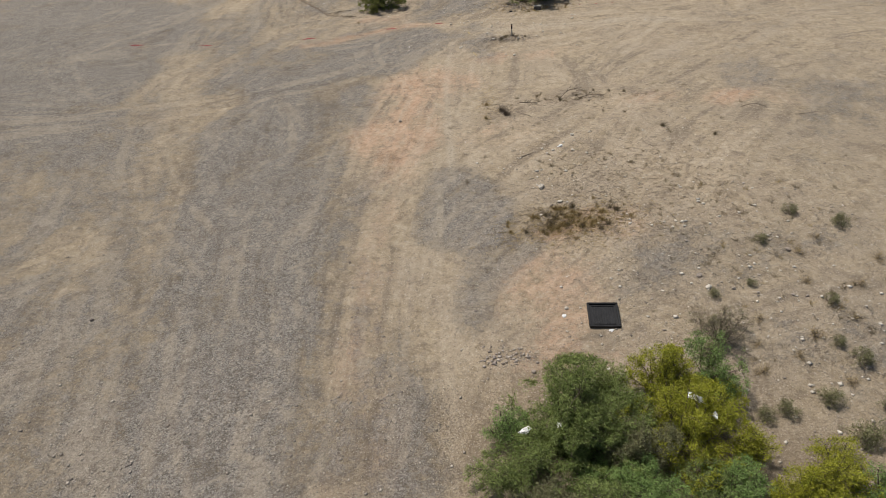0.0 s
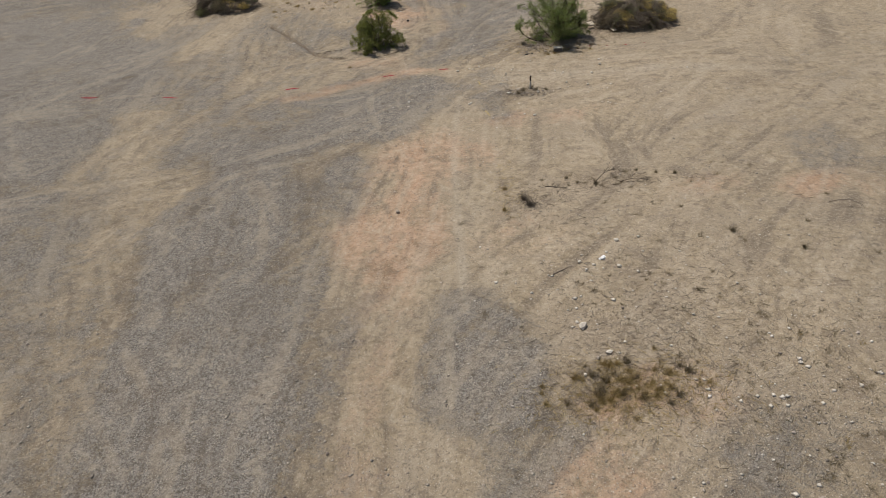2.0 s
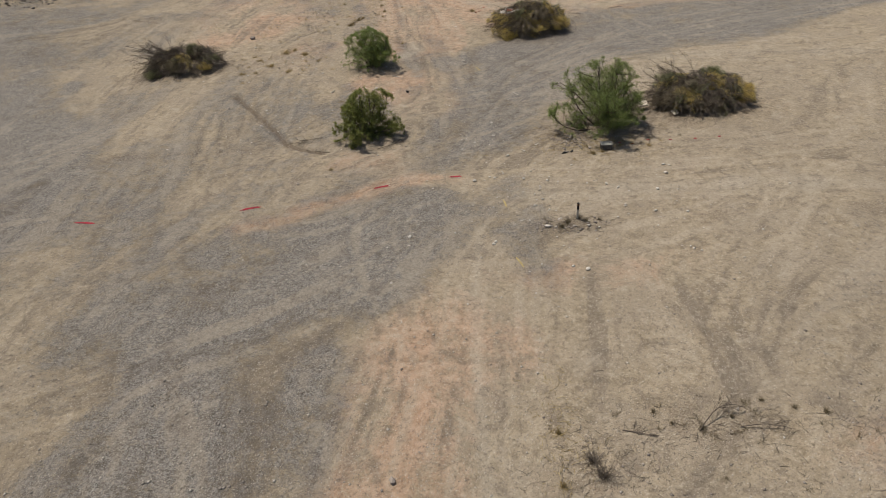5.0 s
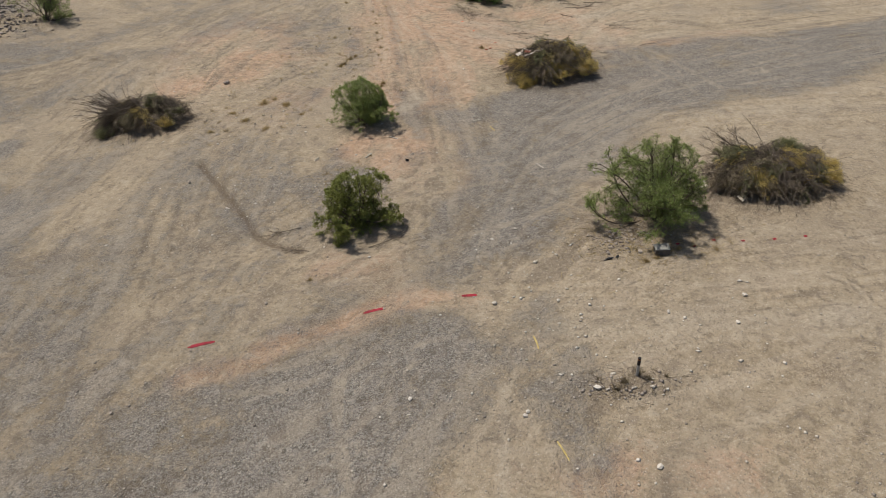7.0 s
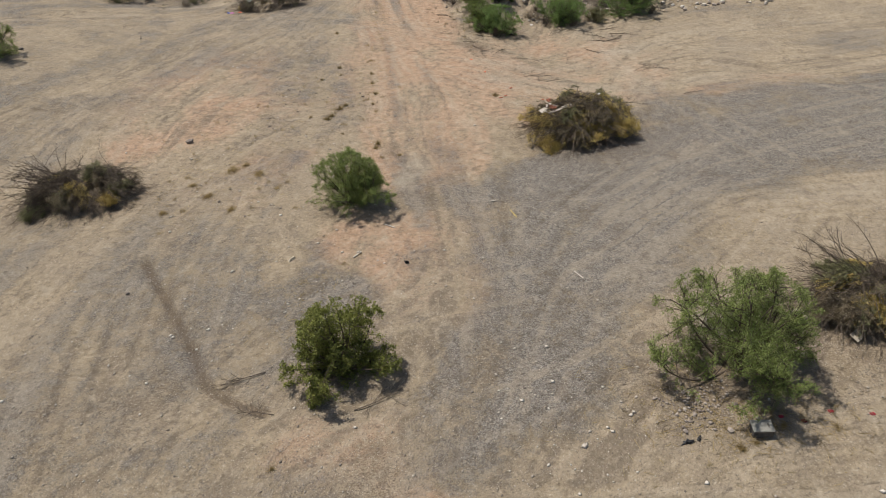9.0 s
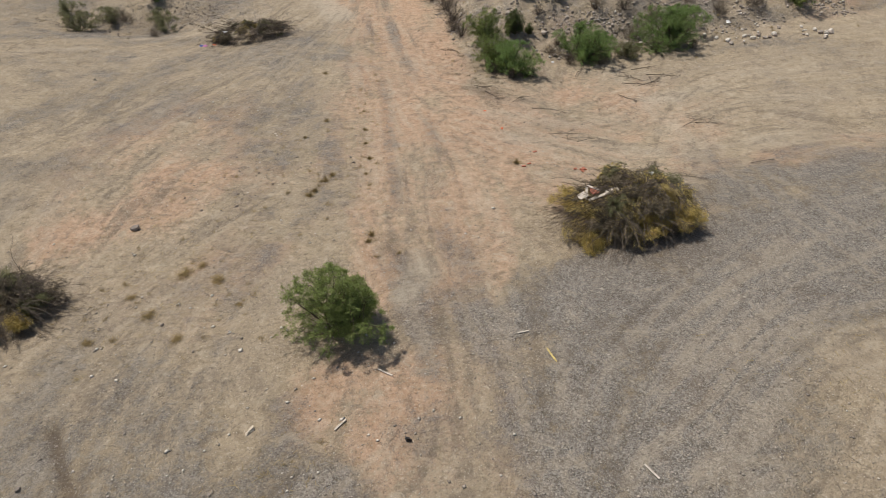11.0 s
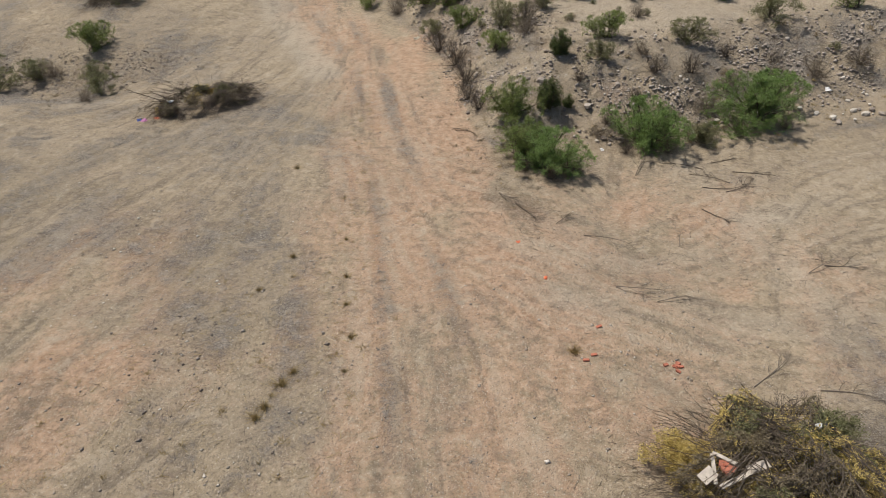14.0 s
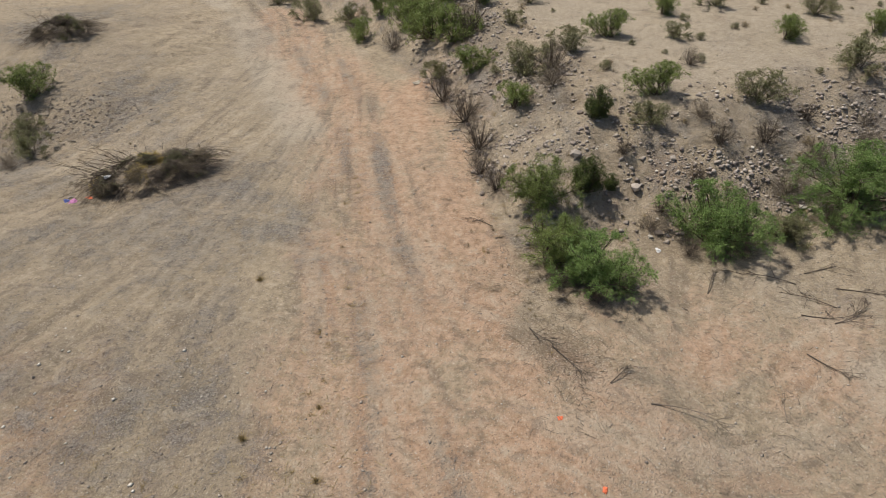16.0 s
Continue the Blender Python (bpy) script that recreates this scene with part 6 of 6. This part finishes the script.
for k, (x, y, ln, a) in enumerate(((-9.0, 49.1, 0.95, 9), (-2.75, 50.3, 0.85, 12), (0.9, 50.75, 0.6, 4), (-16.6, 48.5, 0.95, 3), (-21.6, 48.5, 1.1, 0))):
    paint_mark(x, y, ln, 0.15, a, RED, "sprayed red survey line on the dirt", k)
for k, (x, y) in enumerate(((9.7, 53.0), (10.3, 52.8), (11.2, 53.1), (12.3, 52.9), (13.6, 52.9), (14.9, 52.9))):
    paint_mark(x, y, 0.16, 0.12, 10, RED, "small sprayed red dot on the dirt", 20 + k)
for k, (x, y, a) in enumerate(((3.0, 48.0, 95), (3.1, 43.5, 102), (3.3, 65.1, 100))):
    paint_mark(x, y, 0.75, 0.06, a, YELLOW, "faded yellow survey line on the dirt", 30 + k)
black_tray()
marker_post()
valve_box()


def crumple(name, x, y, size, mat, label, category, seed, tall=0.4, lift=0.0, group="windblown rubbish"):
    """A creased sheet or bag: a dented, folded lump."""
    rng = np.random.default_rng(seed)
    bm = bmesh.new()
    bmesh.ops.create_icosphere(bm, subdivisions=3, radius=1.0)
    planes = [(unit(rng.normal(size=3)), rng.uniform(0.2, 0.7)) for _ in range(14)]
    for v in bm.verts:
        p = np.array(v.co)
        for axis, cut in planes:
            over = p @ axis - cut
            if over > 0:
                p = p - axis * over * 0.85
        f = noise.noise(Vector(p * 2.6) + Vector((seed, 0, 0)))
        p = p * (1 + 0.7 * f)
        v.co = (p[0] * size, p[1] * size * 0.75, max(p[2] * size * tall, -0.02) + 0.02)
    me = bpy.data.meshes.new(name)
    bm.to_mesh(me)
    bm.free()
    me.materials.append(mat)
    ob = new(name, me)
    ob.matrix_basis = pose(x, y, ground_z(x, y) + lift, 0, 0, 61 * seed)
    return tagged(ob, label, category, group)


crumple("plastic_bag", 6.2, 29.0, 0.26, WHITE, "crumpled white plastic bag on dirt", "bag", 1)
crumple("plastic_bag", 6.9, 12.2, 0.38, WHITE, "torn white plastic caught in shrubs", "bag", 2, 0.5, 1.15)
crumple("plastic_bag", 1.9, 11.4, 0.20, WHITE, "white plastic scrap caught in a shrub", "bag", 3, 0.7, 0.95)
crumple("plastic_bag", 2.8, 11.2, 0.13, WHITE, "white plastic scrap caught in a shrub", "bag", 4, 0.6, 1.5)
crumple("plastic_bag", 7.3, 11.5, 0.16, WHITE, "white plastic scrap caught in a shrub", "bag", 5, 0.9, 1.1)
crumple("plastic_bag", 5.65, 16.1, 0.12, WHITE, "small white scrap beside the tray", "scrap", 6)
crumple("plastic_bag", 4.15, 16.9, 0.13, WHITE, "small white scrap on the dirt", "scrap", 7)
crumple("plastic_bag", 15.7, 56.5, 0.22, WHITE, "white plastic bag snagged on brush", "bag", 8, 0.6, 0.95)
crumple("bin_bag", 6.7, 52.4, 0.22, BAGBLACK, "torn black plastic bag on dirt", "bag", 9)
crumple("bin_bag", 7.05, 52.5, 0.14, BAGBLACK, "black plastic scrap on dirt", "bag", 10)
crumple("bin_bag", 9.3, 73.6, 0.30, BAGBLACK, "black rubbish bag on the brush heap", "bag", 11, 0.6, 1.5)
crumple("plastic_bag", 9.0, 73.55, 0.20, WHITE, "white and grey plastic on the brush heap", "bag", 12, 0.6, 1.65)
crumple("bin_bag", -15.5, 99.1, 0.45, BAGBLACK, "black rubbish bag dumped on the brush", "bag", 13, 0.6, 0.5)
crumple("plastic_bag", -15.1, 98.9, 0.34, WHITE, "white plastic sheet dumped on brush", "bag", 14, 0.5, 0.8)
crumple("cloth", -15.9, 98.3, 0.26, ORANGE, "orange cloth scrap on the dirt", "cloth", 15)
crumple("cloth", -16.4, 97.9, 0.36, PINK, "pink cloth heap on the dirt", "cloth", 16)
crumple("cloth", -16.8, 98.0, 0.22, BLUE, "blue cloth scrap on the dirt", "cloth", 17)
crumple("plastic_bag", -0.8, 109.6, 0.38, CARD, "pale cardboard scrap beside the road", "scrap", 18, 0.5)
crumple("plastic_bag", 8.3, 92.6, 0.25, WHITE, "white and blue plastic scrap among stones", "scrap", 19)
crumple("plastic_bag", 21.8, 96.6, 0.4, WHITE, "white plastic sheet on stony ground", "scrap", 20)
crumple("cloth", 21.2, 97.2, 0.3, STRAW, "yellow cloth scrap on stony ground", "cloth", 21)
crumple("cloth", -6.4, 62.8, 0.2, CARD, "pale bone-like scrap on the dirt", "scrap", 22, 0.5)
crumple("bin_bag", -1.5, 62.1, 0.2, BAGBLACK, "black rubber scrap on the dirt", "scrap", 23, 0.6)
for k, (x, y) in enumerate(((2.9, 84.5), (3.6, 82.2))):
    crumple("cloth", x, y, 0.12, ORANGE, "small orange plastic scrap on dirt", "scrap", 24 + k)


def plank(name, x, y, z, sx, sy, sz, turn, lean, mat, label, category, group="rubbish on the brush heap"):
    bm = bmesh.new()
    box(bm, 0, 0, 0, sx, sy, sz, bevel=min(sx, sy, sz) * 0.15)
    me = bpy.data.meshes.new(name)
    bm.to_mesh(me)
    bm.free()
    me.materials.append(mat)
    ob = new(name, me)
    ob.matrix_basis = pose(x, y, ground_z(x, y) + z, *lean, turn)
    tagged(ob, label, category, group)


def wooden_frame():
    e = stand("wooden_frame", 6.45, 72.5, 0, 1.0, 1.55)
    for name, x, y, sx, sy, turn in (("rail", -0.42, 0.16, 0.78, 0.09, 78), ("rail", -0.08, 0.38, 0.60, 0.09, -38), ("rail", 0.12, -0.12, 1.15, 0.12, 18), ("board", -0.62, 0.02, 0.42, 0.30, 30), ("board", 0.62, 0.08, 0.55, 0.22, 14)):
        bm = bmesh.new()
        box(bm, x, y, 0.03, sx, sy, 0.045, turn, bevel=0.006)
        part(name, bm, TIMBER, e)
    e.matrix_basis = e.matrix_basis @ pose(0, 0, 0, 12, -4, 0)
    tagged(e, "broken pale wooden frame lying on the brush heap", "frame")


wooden_frame()
rng = np.random.default_rng(99)
for k in range(16):
    a, r = rng.random() * 6.3, rng.random() * 0.42
    heap = k < 8
    x, y = (6.40 + r * math.cos(a) * 0.7, 72.6 + r * 0.5 * math.sin(a)) if heap else (7.2 + r * math.cos(a) * 1.3, 77.6 + r * math.sin(a))
    plank("clay_brick", x, y, 1.60 if heap else 0.03, 0.16, 0.10, 0.06, rng.uniform(0, 180), (rng.uniform(-20, 20), rng.uniform(-20, 20)), CLAY, "broken red clay brick piece", "brick", "broken clay bricks")
for x, y in ((4.2, 77.9), (4.5, 78.1), (5.0, 79.5)):
    plank("clay_brick", x, y, 0.03, 0.2, 0.1, 0.05, 40 * x, (5, 8), CLAY, "broken red clay brick piece on dirt", "brick", "broken clay bricks")
plank("cardboard_sheet", 13.6, 56.0, 0.14, 0.52, 0.34, 0.02, 35, (22, 8), CARD, "bleached cardboard sheet leaning on brush", "cardboard", "windblown rubbish")
plank("cardboard_sheet", 12.05, 57.0, 0.35, 0.5, 0.4, 0.12, 10, (20, 0), CARD, "pale slab of board beside the tree", "board", "windblown rubbish")
for x, y, ln, a in ((-2.3, 64.9, 0.6, -35), (5.2, 60.4, 0.55, -60), (-3.6, 62.8, 0.5, 50), (2.5, 66.3, 0.4, 10)):
    plank("wood_stick", x, y, 0.03, ln, 0.06, 0.04, a, (0, 0), TIMBER, "pale weathered stick on the dirt", "stick", "loose sticks")
